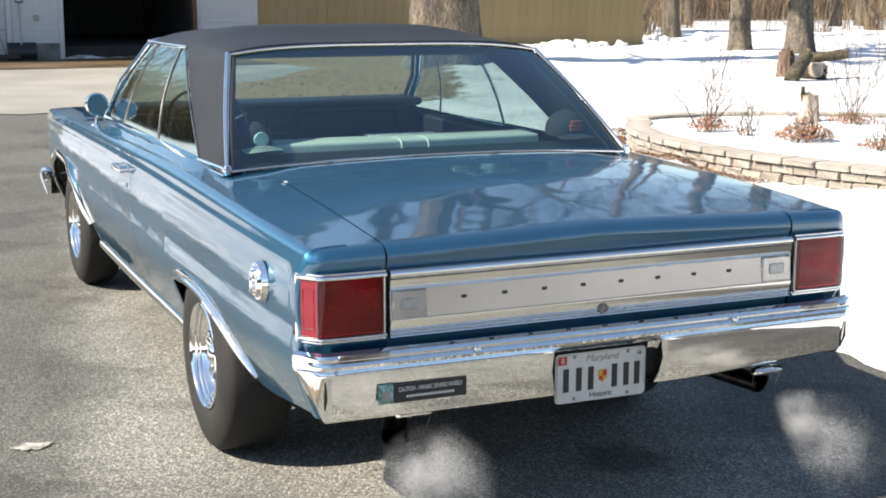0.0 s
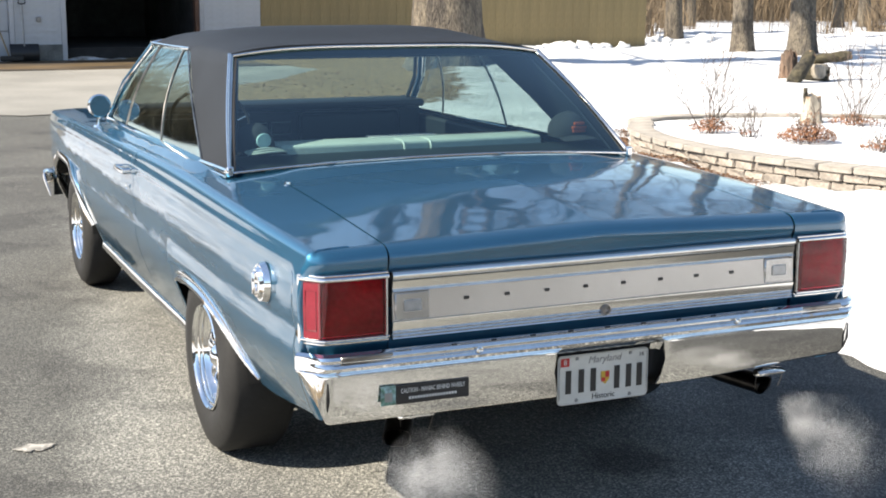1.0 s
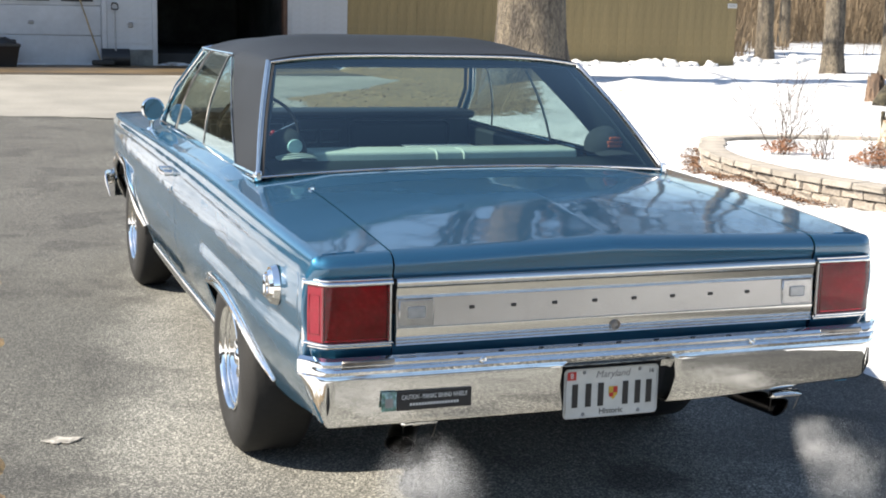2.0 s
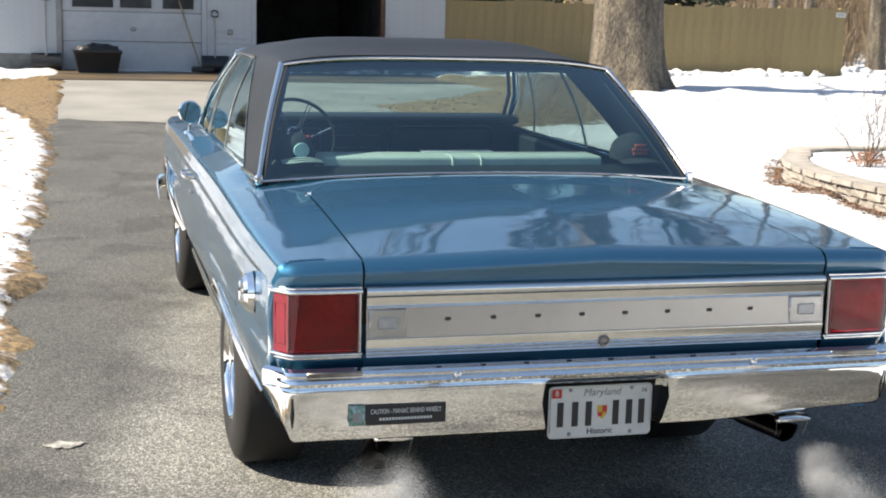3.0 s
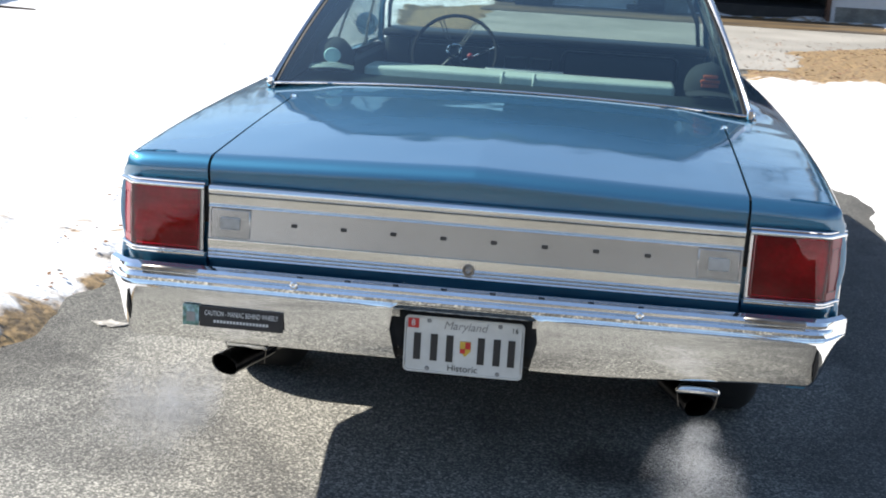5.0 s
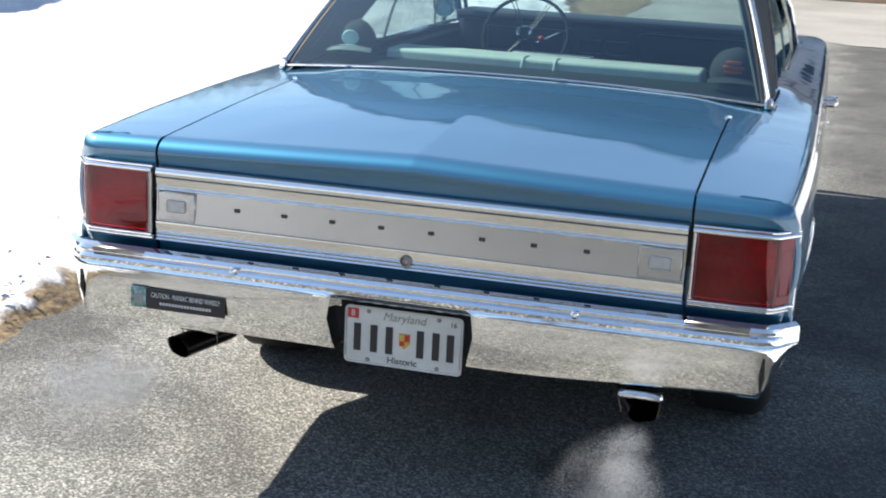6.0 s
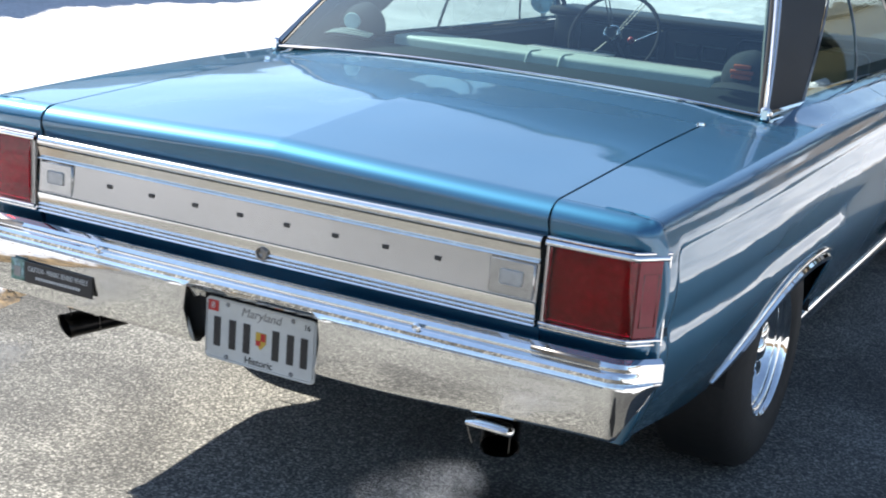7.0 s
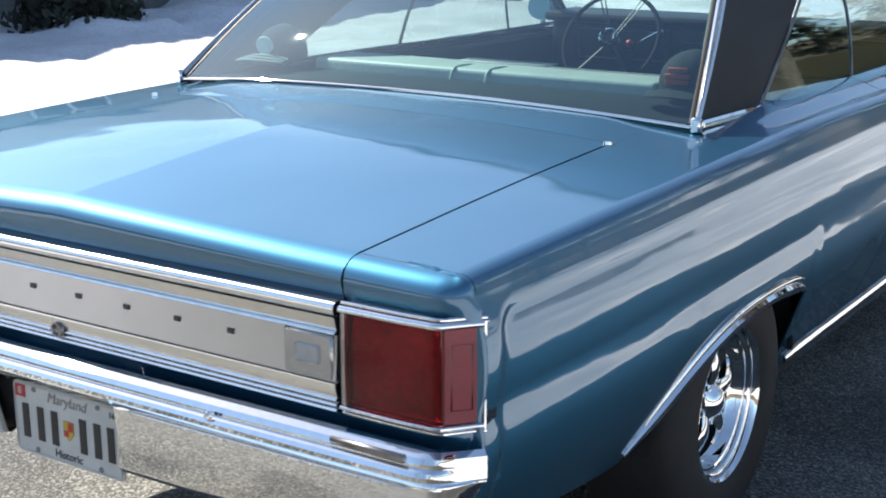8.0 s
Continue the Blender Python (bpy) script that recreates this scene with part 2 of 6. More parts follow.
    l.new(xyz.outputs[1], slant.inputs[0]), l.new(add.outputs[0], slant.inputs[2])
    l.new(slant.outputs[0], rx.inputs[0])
    # right strip: darker asphalt, deepened to put the car's shadow into the colour
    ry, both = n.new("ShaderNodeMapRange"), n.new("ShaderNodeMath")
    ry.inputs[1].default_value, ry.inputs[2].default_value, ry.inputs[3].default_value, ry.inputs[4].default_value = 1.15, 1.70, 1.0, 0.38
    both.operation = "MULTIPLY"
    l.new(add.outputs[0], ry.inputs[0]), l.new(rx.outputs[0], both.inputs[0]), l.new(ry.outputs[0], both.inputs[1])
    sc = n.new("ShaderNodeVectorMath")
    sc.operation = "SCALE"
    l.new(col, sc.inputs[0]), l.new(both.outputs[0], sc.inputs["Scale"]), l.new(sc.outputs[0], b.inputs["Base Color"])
    return m


def snow_ground():
    """Granular snow, dead grass and leaf litter where the sheet carries the value bare."""
    m = mat("snow", (0.615, 0.622, 0.635), 0.6, 0, 0.11, 24, 1.1, bump=0.5, bump_scale=0.025)
    n, l = m.node_tree.nodes, m.node_tree.links
    b = n["Principled BSDF"]
    tc, at, gr, ra, mx = n.new("ShaderNodeTexCoord"), n.new("ShaderNodeAttribute"), n.new("ShaderNodeTexNoise"), n.new("ShaderNodeValToRGB"), n.new("ShaderNodeMix")
    at.attribute_name = "bare"
    gr.inputs["Scale"].default_value, gr.inputs["Detail"].default_value = 22.0, 6
    e = ra.color_ramp.elements
    e[0].position, e[0].color, e[1].position, e[1].color = 0.36, (0.085, 0.058, 0.028, 1), 0.66, (0.275, 0.186, 0.086, 1)
    l.new(tc.outputs["Object"], gr.inputs["Vector"]), l.new(gr.outputs[0], ra.inputs[0])
    th, ad = n.new("ShaderNodeValToRGB"), n.new("ShaderNodeMath")
    th.color_ramp.elements[0].position, th.color_ramp.elements[1].position = 0.72, 0.86
    n3 = n.new("ShaderNodeTexNoise")
    n3.inputs["Scale"].default_value, n3.inputs["Detail"].default_value = 5.0, 7
    l.new(tc.outputs["Object"], n3.inputs["Vector"])
    ad.operation = "ADD"
    l.new(at.outputs["Fac"], ad.inputs[0]), l.new(n3.outputs[0], ad.inputs[1]), l.new(ad.outputs[0], th.inputs[0])
    old = b.inputs["Base Color"].links[0].from_socket
    mx.data_type = "RGBA"
    l.new(th.outputs[0], mx.inputs["Factor"]), l.new(old, mx.inputs["A"]), l.new(ra.outputs[0], mx.inputs["B"])
    l.new(mx.outputs["Result"], b.inputs["Base Color"])
    return m


M_ASPH = asphalt()
M_CONC = mat("pale worn concrete", (0.229, 0.221, 0.2), 0.9, 0, 0.1, 35, 0.7, bump=0.3, col2=(0.171, 0.166, 0.15), bump_scale=0.006)
M_WET = mat("wet brown threshold", (0.125, 0.086, 0.043), 0.5, 0, 0.3, 12, 1.6, col2=(0.0429, 0.0343, 0.0257), stretch=(0.35, 2.2, 1))
# bay floor, with the shade inside the garage put into its colour
M_FLOOR = mat("shade-dark bay floor", (0.022, 0.022, 0.022), 0.9, 0, 0.3, 6, 1.0)
M_SCRAP = mat("dirty paper", (0.357, 0.343, 0.314), 0.8, 0, 0.3, 60, 20, col2=(0.157, 0.15, 0.136))
M_SNOW = snow_ground()
M_SNOWP = mat("clean snow", (0.69, 0.70, 0.71), 0.6, 0, 0.05, 24, 1.5, bump=0.5, bump_scale=0.025)


# ---------------------------------------------------------------- mesh helpers
def part(name, bm, material, parent=None, label="", sharp=38.0, smooth=True):
    """Links a bmesh as one mesh object under a thing or a part."""
    bmesh.ops.recalc_face_normals(bm, faces=bm.faces)
    me = bpy.data.meshes.new(name)
    bm.to_mesh(me)
    bm.free()
    return finish(name, me, material, parent, label, sharp, smooth)


def finish(name, me, material, parent=None, label="", sharp=38.0, smooth=True):
    if material:
        me.materials.append(material)
    if smooth:
        me.polygons.foreach_set("use_smooth", [True] * len(me.polygons))
        me.set_sharp_from_angle(angle=radians(sharp))
    ob = new(name, me)
    if parent:
        ob.parent = parent
    return tagged(ob, label) if label else ob


def pydata(name, verts, faces, material, parent=None, label="", sharp=38.0, smooth=True):
    me = bpy.data.meshes.new(name)
    me.from_pydata(verts, [], faces)
    return finish(name, me, material, parent, label, sharp, smooth)


def thing(name, label, category, place=(0, 0, 0), turn=0.0, group=""):
    ob = new(name)
    ob.matrix_basis = pose(*place, 0, 0, turn)
    ob.empty_display_size = 0.1
    return tagged(ob, label, category, group)


def structure(ob, label=""):
    return tagged(ob, label, kind="structure")


def box(bm, x0, x1, y0, y1, z0, z1, bevel=0.0, seg=1, m=None):
    g = bmesh.ops.create_cube(bm, size=1.0, matrix=Matrix.Translation(((x0 + x1) / 2, (y0 + y1) / 2, (z0 + z1) / 2)) @ Matrix.Diagonal((x1 - x0, y1 - y0, z1 - z0, 1)))
    vs = g["verts"]
    if m is not None:
        bmesh.ops.transform(bm, matrix=m, verts=vs)
    if bevel:
        es = list({e for v in vs for e in v.link_edges})
        bmesh.ops.bevel(bm, geom=es, offset=bevel, segments=seg, affect="EDGES", profile=0.5)
    return bm


def boxed(*a, **k):
    return box(bmesh.new(), *a, **k)


def sheet(bm, rows):
    """A quad sheet through rows of points."""
    vs = [[bm.verts.new(p) for p in r] for r in rows]
    for a, b in zip(vs, vs[1:]):
        for i in range(len(a) - 1):
            q = (a[i], a[i + 1], b[i + 1], b[i])
            if len(set(q)) == 4:
                bm.faces.new(q)
    return vs


def thick(bm, depth):
    """Gives a sheet its thickness, inwards along the vertex normals."""
    bmesh.ops.recalc_face_normals(bm, faces=bm.faces)
    bm.normal_update()
    old, faces = list(bm.verts), list(bm.faces)
    rim = [e for e in bm.edges if e.is_boundary]
    twin = {v: bm.verts.new(v.co - v.normal * depth) for v in old}
    for f in faces:
        bm.faces.new([twin[v] for v in reversed(f.verts)])
    for e in rim:
        a, b = e.verts
        bm.faces.new((a, b, twin[b], twin[a]))
    return bm


def rings(bm, loops, cap=True):
    """Closed loops of equal length joined to a tube."""
    vs = [[bm.verts.new(p) for p in r] for r in loops]
    n = len(vs[0])
    for a, b in zip(vs, vs[1:]):
        for i in range(n):
            bm.faces.new((a[i], a[(i + 1) % n], b[(i + 1) % n], b[i]))
    if cap:
        bm.faces.new(vs[0][::-1]), bm.faces.new(vs[-1])
    return bm


def rod(bm, pts, a, b=None, n=8, up=(0, 0, 1), taper=None, power=1.0):
    """A bar along pts: half width a across, half height b along up."""
    b = a if b is None else b
    pts, loops = [Vector(p) for p in pts], []
    for i, p in enumerate(pts):
        t = (pts[min(i + 1, len(pts) - 1)] - pts[max(i - 1, 0)]).normalized()
        side = t.cross(Vector(up))
        side = side.normalized() if side.length > 1e-4 else t.orthogonal().normalized()
        hi = side.cross(t).normalized()
        k = taper[i] if taper else 1.0
        ring = []
        for j in range(n):
            w = 2 * math.pi * (j + 0.5) / n
            c, s = math.cos(w), math.sin(w)
            c, s = math.copysign(abs(c) ** power, c), math.copysign(abs(s) ** power, s)
            ring.append(p + side * (c * a * k) + hi * (s * b * k))
        loops.append(ring)
    return rings(bm, loops)


def rodded(*a, **k):
    return rod(bmesh.new(), *a, **k)


def lathe(bm, prof, axis="x", n=32, centre=(0, 0, 0), closed=False):
    """Turns a profile of (along, radius) round an axis."""
    c, loops = Vector(centre), []
    for j in range(n):
        w = 2 * math.pi * j / n
        u, v = math.cos(w), math.sin(w)
        row = []
        for s, r in prof:
            row.append(c + (Vector((s, r * u, r * v)) if axis == "x" else Vector((r * u, s, r * v)) if axis == "y" else Vector((r * u, r * v, s))))
        loops.append(row)
    vs = [[bm.verts.new(p) for p in r] for r in loops]
    k = len(prof)
    for j in range(n):
        a, b = vs[j], vs[(j + 1) % n]
        for i in range(k - 1 + (1 if closed else 0)):
            bm.faces.new((a[i], a[(i + 1) % k], b[(i + 1) % k], b[i]))
    bmesh.ops.remove_doubles(bm, verts=bm.verts, dist=1e-5)
    return bm


def spline(xs, ys):
    """A natural cubic through the given knots."""
    xs, ys = np.array(xs, float), np.array(ys, float)
    n, h = len(xs), np.diff(xs)
    A, r = np.eye(n), np.zeros(n)
    for i in range(1, n - 1):
        A[i, i - 1 : i + 2] = h[i - 1], 2 * (h[i - 1] + h[i]), h[i]
        r[i] = 6 * ((ys[i + 1] - ys[i]) / h[i] - (ys[i] - ys[i - 1]) / h[i - 1])
    m = np.linalg.solve(A, r)

    def value(x):
        x = min(max(x, xs[0]), xs[-1])
        i = int(min(max(np.searchsorted(xs, x) - 1, 0), n - 2))
        d, e = x - xs[i], xs[i + 1] - x
        return float((m[i] * e**3 + m[i + 1] * d**3) / (6 * h[i]) + (ys[i] / h[i] - m[i] * h[i] / 6) * e + (ys[i + 1] / h[i] - m[i + 1] * h[i] / 6) * d)

    return value


def smooth(pts, per=6):
    """Points on a Catmull-Rom curve through pts."""
    p, out = [Vector(q) for q in pts], []
    for i in range(len(p) - 1):
        a, b, c, d = p[max(i - 1, 0)], p[i], p[i + 1], p[min(i + 2, len(p) - 1)]
        for k in range(per):
            t = k / per
            out.append(0.5 * (2 * b + (c - a) * t + (2 * a - 5 * b + 4 * c - d) * t * t + (3 * b - a - 3 * c + d) * t**3))
    return out + [p[-1]]


def lerp(a, b, t):
    return a + (b - a) * t


def step(a, b, x):
    t = min(max((x - a) / (b - a), 0.0), 1.0)
    return t * t * (3 - 2 * t)


def fbm(x, y, z=0.0, octaves=4):
    return noise.fractal(Vector((x, y, z)), 1.0, 2.0, octaves)


def letters(name, text, size, material, parent, m, extrude=0.0006, shear=0.0):
    """Built-in font, turned into a mesh of its own."""
    cu = bpy.data.curves.new(name, "FONT")
    cu.body, cu.size, cu.extrude, cu.align_x, cu.align_y, cu.shear = text, size, extrude, "CENTER", "CENTER", shear
    tmp = bpy.data.objects.new(name, cu)
    scene.collection.objects.link(tmp)
    bpy.context.view_layer.update()
    me = bpy.data.meshes.new_from_object(tmp.evaluated_get(bpy.context.evaluated_depsgraph_get()))
    bpy.data.objects.remove(tmp)
    me.transform(m)
    return finish(name, me, material, parent, smooth=False)


# ---------------------------------------------------------------- ground
EDGE_Y = [-60, -20, 0, 3, 5.5, 7.5, 9.5, 12, 14.2, 15, 16, 17, 19, 21, 22.4, 60]
EDGE_X = [2.1, 2.05, 1.97, 1.97, 1.82, 1.58, 1.70, 1.78, 1.85, 2.05, 2.7, 4.1, 5.4, 5.0, 5.0, 5.0]
BED = [(4.97, 7.85), (5.3, 8.3), (6.0, 8.4), (6.9, 8.1), (7.8, 7.5), (8.5, 6.5), (8.6, 5.2), (8.0, 4.0), (7.0, 3.2), (5.9, 3.25), (5.1, 3.85), (4.68, 4.65), (4.45, 5.6), (4.46, 6.55), (4.65, 7.3)]


def land(x, y):
    """Height of the bare ground: it rises a little towards the garage and the flower bed."""
    return 0.0165 * max(0.0, y - 7.0) * (1 if y < 24 else 17 / max(1.0, y - 7.0)) + 0.075 * step(2.4, 4.6, x) * step(-6, 2, y) * (1 - step(12, 20, y) * 0.6)


def paved(x, y):
    """Metres into the paving (minus: outside)."""
    wob = 0.12 * fbm(x * 0.3 + 5, y * 1.3) + 0.055 * fbm(x * 2, y * 3.4 + 3)
    wob_r = 0.16 * fbm(x * 0.3 + 25, y * 0.7) + 0.035 * fbm(x * 2, y * 2.4 + 9)
    return min(x + 1.63 + wob, float(np.interp(y, EDGE_Y, EDGE_X)) + wob_r - x, 22.3 - y)


def bareness(x, y):
    """How far snow has melted from the grass."""
    v = 0.0
    v = max(v, 0.44 * (1 - step(0.03, 0.34, -1.62 - x)) if x < -1.45 else 0)
    v = max(v, 0.15 * (1 - step(0.5, 1.6, -1.62 - x)) if x < -1.45 else 0)
    if x < -1.5 and 8.0 < y < 21.5:
        wide = float(np.interp(y, [8.0, 10.5, 13.5, 16, 19, 20.6, 21.5], [-0.3, 0.0, 0.32, 1.0, 1.3, 0.5, -0.3]))
        v = max(v, 0.95 * (1 - step(wide - 0.25, wide + 0.25, -1.63 - x)))
    if x > 1.4:
        v = max(v, 0.9 * step(11.0, 13.2, y + 0.25 * (x - 3)) * (1 - step(20.6, 21.8, y)) * (1 - step(4.0 + 0.42 * (y - 12), 5.6 + 0.42 * (y - 12), x)))
        v = max(v, 0.14 * step(13.0, 14.5, y) * (1 - step(17, 18.5, y)) * (1 - step(8.5, 10.5, x)))
        v = max(v, 0.30 * (1 - step(0.0, 0.2, x - float(np.interp(y, EDGE_Y, EDGE_X)))) * step(3, 6, y))
    return v


def snow_depth(x, y):
    d = -paved(x, y)
    lumps = 0.35 + 0.65 * step(-0.4, 0.5, fbm(x * 1.1, y * 1.1, 4))
    deep = 0.075 * step(0.0, 0.22, d) * lumps + 0.05 * step(0.3, 2.0, d) + 0.03 * fbm(x * 0.6, y * 0.6, 2) * step(0.2, 1.5, d)
    deep += 0.035 * fbm(x * 2.4, y * 2.4, 11) * step(0.04, 0.5, d)
    if -4.5 < x < -1.4 and -4 < y < 22:
        # old crust, pitted by the thaw
        deep += (0.026 * fbm(x * 5.5, y * 5.5, 21) + 0.012 * fbm(x * 13, y * 11, 5)) * step(0.03, 0.3, d)
    deep += 0.16 * step(-6.9, -8.6, x) * step(-0.3, 0.6, fbm(x * 0.9, y * 0.9, 7)) if x < -6.8 else 0
    deep *= 1 - 0.85 * step(0.35, 0.8, bareness(x, y))
    return deep - 0.045 * (1 - step(-0.05, 0.06, d))


def ground_sheet():
    xs = np.unique(np.concatenate([np.arange(-900, -60, 120), np.arange(-60, -14, 3.0), np.arange(-14, -4, 0.35), np.arange(-4, -1.0, 0.055), np.arange(-1.0, 1.2, 0.2), np.arange(1.2, 3.2, 0.055), np.arange(3.2, 9, 0.2), np.arange(9, 24, 0.6), np.arange(24, 70, 3.0), np.arange(70, 901, 120)]).round(3))
    ys = np.unique(np.concatenate([np.arange(-900, -60, 120), np.arange(-60, -8, 3.0), np.arange(-8, -3, 0.3), np.arange(-3, 16, 0.075), np.arange(16, 23, 0.2), np.arange(23, 60, 3.0), np.arange(60, 901, 120)]).round(3))
    verts, bare = [], []
    for y in ys:
        for x in xs:
            near = -14 < x < 24 and -8 < y < 23
            z = land(x, y) + (snow_depth(x, y) if -60 < x < 70 and -60 < y < 60 else 0.1)
            verts.append((x, y, z))
            bare.append(bareness(x, y) if near else 0.0)
    n = len(xs)
    faces = [(j * n + i, j * n + i + 1, (j + 1) * n + i + 1, (j + 1) * n + i) for j in range(len(ys) - 1) for i in range(n - 1)]
    ob = pydata("ground", verts, faces, M_SNOW, sharp=180)
    ob.data.attributes.new("bare", "FLOAT", "POINT").data.foreach_set("value", bare)
    return structure(ob, "lawn under old snow with strips of dead grass")


def paving(name, material, x0, x1, y0, y1, lift, label):
    rows = []
    for y in np.arange(y0, y1 + 0.01, 0.6):
        rows.append([(x, y, land(min(x, 2.0), y) + lift + 0.006 * fbm(x * 0.7, y * 0.7)) for x in np.linspace(x0, x1, 14)])
    bm = bmesh.new()
    sheet(bm, rows)
    return structure(part(name, bm, material), label)


ground_sheet()
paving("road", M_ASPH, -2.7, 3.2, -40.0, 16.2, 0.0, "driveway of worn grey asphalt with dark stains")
bm = bmesh.new()
sheet(bm, [[(x, y + (0.55 * fbm(x * 0.8, 3.3) + 0.25 * fbm(x * 3, 8.1)) * (1 - step(13.4, 15.5, y)), land(min(x, 2.0), y) + 0.006 + 0.006 * step(13.5, 14.5, y)) for x in np.linspace(-1.66 + 0.10 * fbm(2.0, y * 1.7), 6.2, 60)] for y in np.linspace(13.5, 21.6, 14)])
structure(part("pavement", bm, M_CONC), "pale concrete apron in front of the garage")
bm = bmesh.new()
sheet(bm, [[(x, y, land(min(x, 2.0), y) + 0.020 + 0.002 * math.sin(3 * x)) for x in np.linspace(-1.9, 5.6, 12)] for y in np.linspace(20.1, 22.36, 6)])
structure(part("threshold", bm, M_WET), "wet brown strip before the garage doors")
# a flat pale flake stuck to the asphalt beside the car
bm = bmesh.new()
rnd = random.Random(17)
flake = [(0.072 * math.cos(a) * rnd.uniform(0.55, 1.15), 0.040 * math.sin(a) * rnd.uniform(0.5, 1.2), 0.0) for a in np.linspace(0, 2 * math.pi, 27)[:-1]]
rings(bm, [[Vector(p) for p in flake], [Vector((p[0] * 0.95, p[1] * 0.95, 0.0025)) for p in flake]])
ob = part("paper_scrap", bm, M_SCRAP)
ob.location = (-1.46, 1.49, 0.004)
tagged(ob, "flattened white paper scrap on the asphalt", "paper")


def litter(name, count, spot, size, material, label, seed):
    """Small fallen leaves, each a bent quad."""
    rnd, verts, faces = random.Random(seed), [], []
    while len(faces) < count:
        x, y, keep = spot(rnd)
        if rnd.random() > keep:
            continue
        z = max(land(x, y) + snow_depth(x, y), land(min(x, 2.0), y) if paved(x, y) > 0 else -9) + 0.006
        a, s = rnd.uniform(0, 6.28), size * rnd.uniform(0.5, 1.3)
        u, v = Vector((math.cos(a), math.sin(a), rnd.uniform(-0.4, 0.4))) * s, Vector((-math.sin(a), math.cos(a), rnd.uniform(-0.3, 0.6))) * s * 0.6
        c, k = Vector((x, y, z + abs(rnd.gauss(0, 0.008)))), len(verts)
        verts += [c - u, c + v * 0.8, c + u, c - v]
        faces.append((k, k + 1, k + 2, k + 3))
    ob = pydata(name, verts, faces, material, smooth=False)
    return tagged(ob, label, "leaves", kind="stuff")


litter("fallen_leaves", 1500, lambda r: (lambda y: (-1.70 - abs(r.gauss(0, 0.30)), y, 0.25 + 0.75 * (fbm(y * 0.8, 3) > 0)))(r.uniform(-2.5, 20)), 0.015, M_LEAF, "brown fallen leaves along the edge of the snow", 1)
litter("fallen_leaves", 1500, lambda r: (r.uniform(1.9, 5.5), r.uniform(12.0, 18), 0.8), 0.022, M_LEAF, "brown fallen leaves on bare grass", 2)


litter("twig_bits", 420, lambda r: (r.uniform(2.2, 15), r.uniform(7.5, 21), 0.7), 0.013, M_LEAF, "small dark leaves and twigs scattered over the snow", 21)


# ---------------------------------------------------------------- garage
GY, GZ = 22.4, 0.26
garage = thing("garage", "white clapboard garage with one open dark bay", "garage", (0, GY, GZ))


BOARD_MESHES = {}


def clapboards(name, x0, x1, z0, z1, parent, course=0.115):
    """Lapped boards, each a part; boards of one length share a mesh."""
    key = round(x1 - x0, 3)
    if key not in BOARD_MESHES:
        bm = bmesh.new()
        rings(bm, [[(x, -0.018, 0.0), (x, -0.004, course), (x, 0.0, course), (x, 0.0, 0.0)] for x in (0.0, x1 - x0)])
        me = bpy.data.meshes.new(name)
        bm.to_mesh(me), bm.free()
        me.materials.append(M_SIDING)
        BOARD_MESHES[key] = me
    for k in range(int((z1 - z0) / course)):
        ob = new(name, BOARD_MESHES[key])
        ob.parent = parent
        ob.location = (x0, -0.001, z0 + k * course)


def garage_wall(x0, x1):
    w = part("wall", boxed(x0, x1, 0.0, 0.16, 0.30, 3.0), M_SIDING, garage)
    clapboards("clapboard", x0, x1, 0.30, 3.0, w)
    part("foundation", boxed(x0, x1, -0.035, 0.16, -0.35, 0.30, 0.012), M_FOUND, garage)


for wx0, wx1 in ((-3.6, -1.78), (0.90, 1.72), (4.32, 5.44)):
    garage_wall(wx0, wx1)
part("lintel", boxed(-1.78, 0.90, 0.0, 0.16, 2.15, 3.0), M_SIDING, garage)
part("lintel", boxed(1.72, 4.32, 0.0, 0.16, 2.25, 3.0), M_SIDING, garage)
for jx, jm in ((-1.73, M_GREY), (0.85, M_DOORW), (1.76, M_DOORW), (4.22, M_BROWN), (4.29, M_DOORW)):
    part("door_jamb", boxed(jx - 0.045, jx + 0.045, -0.03, 0.14, -0.02, 2.24, 0.006), jm, garage)
door = part("sectional_door", boxed(-1.69, 0.81, 0.06, 0.10, 0.0, 2.15), M_DOORW, garage, "closed white panel door with small windows")
for k in range(4):
    part("door_section", boxed(-1.685, 0.805, 0.035, 0.062, 0.01 + k * 0.535, 0.535 + k * 0.535, 0.01), M_DOORW, door)
for wx0, wx1 in ((-1.50, -0.78), (-0.66, -0.10), (0.10, 0.66)):
    part("window_frame", boxed(wx0 - 0.03, wx1 + 0.03, 0.02, 0.036, 1.12, 1.47, 0.006), M_DOORW, door)
    part("window_pane", boxed(wx0, wx1, 0.012, 0.02, 1.15, 1.44), M_DARK, door, "dark window pane")
part("door_handle", boxed(-0.48, -0.38, 0.0, 0.036, 0.74, 0.80, 0.012), M_GREY, door)
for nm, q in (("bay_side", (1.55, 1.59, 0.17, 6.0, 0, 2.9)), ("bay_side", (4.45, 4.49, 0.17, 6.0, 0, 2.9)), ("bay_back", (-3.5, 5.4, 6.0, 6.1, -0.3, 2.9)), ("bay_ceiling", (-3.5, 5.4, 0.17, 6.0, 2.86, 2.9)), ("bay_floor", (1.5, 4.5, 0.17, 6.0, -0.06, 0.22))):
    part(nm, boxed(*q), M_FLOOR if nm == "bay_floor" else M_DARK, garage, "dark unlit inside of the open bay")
part("wall", boxed(5.28, 5.44, 0.16, 6.1, -0.3, 3.0), M_SIDING, garage)
part("wall", boxed(-3.6, -3.44, 0.16, 6.1, -0.3, 3.0), M_SIDING, garage)
bm = bmesh.new()
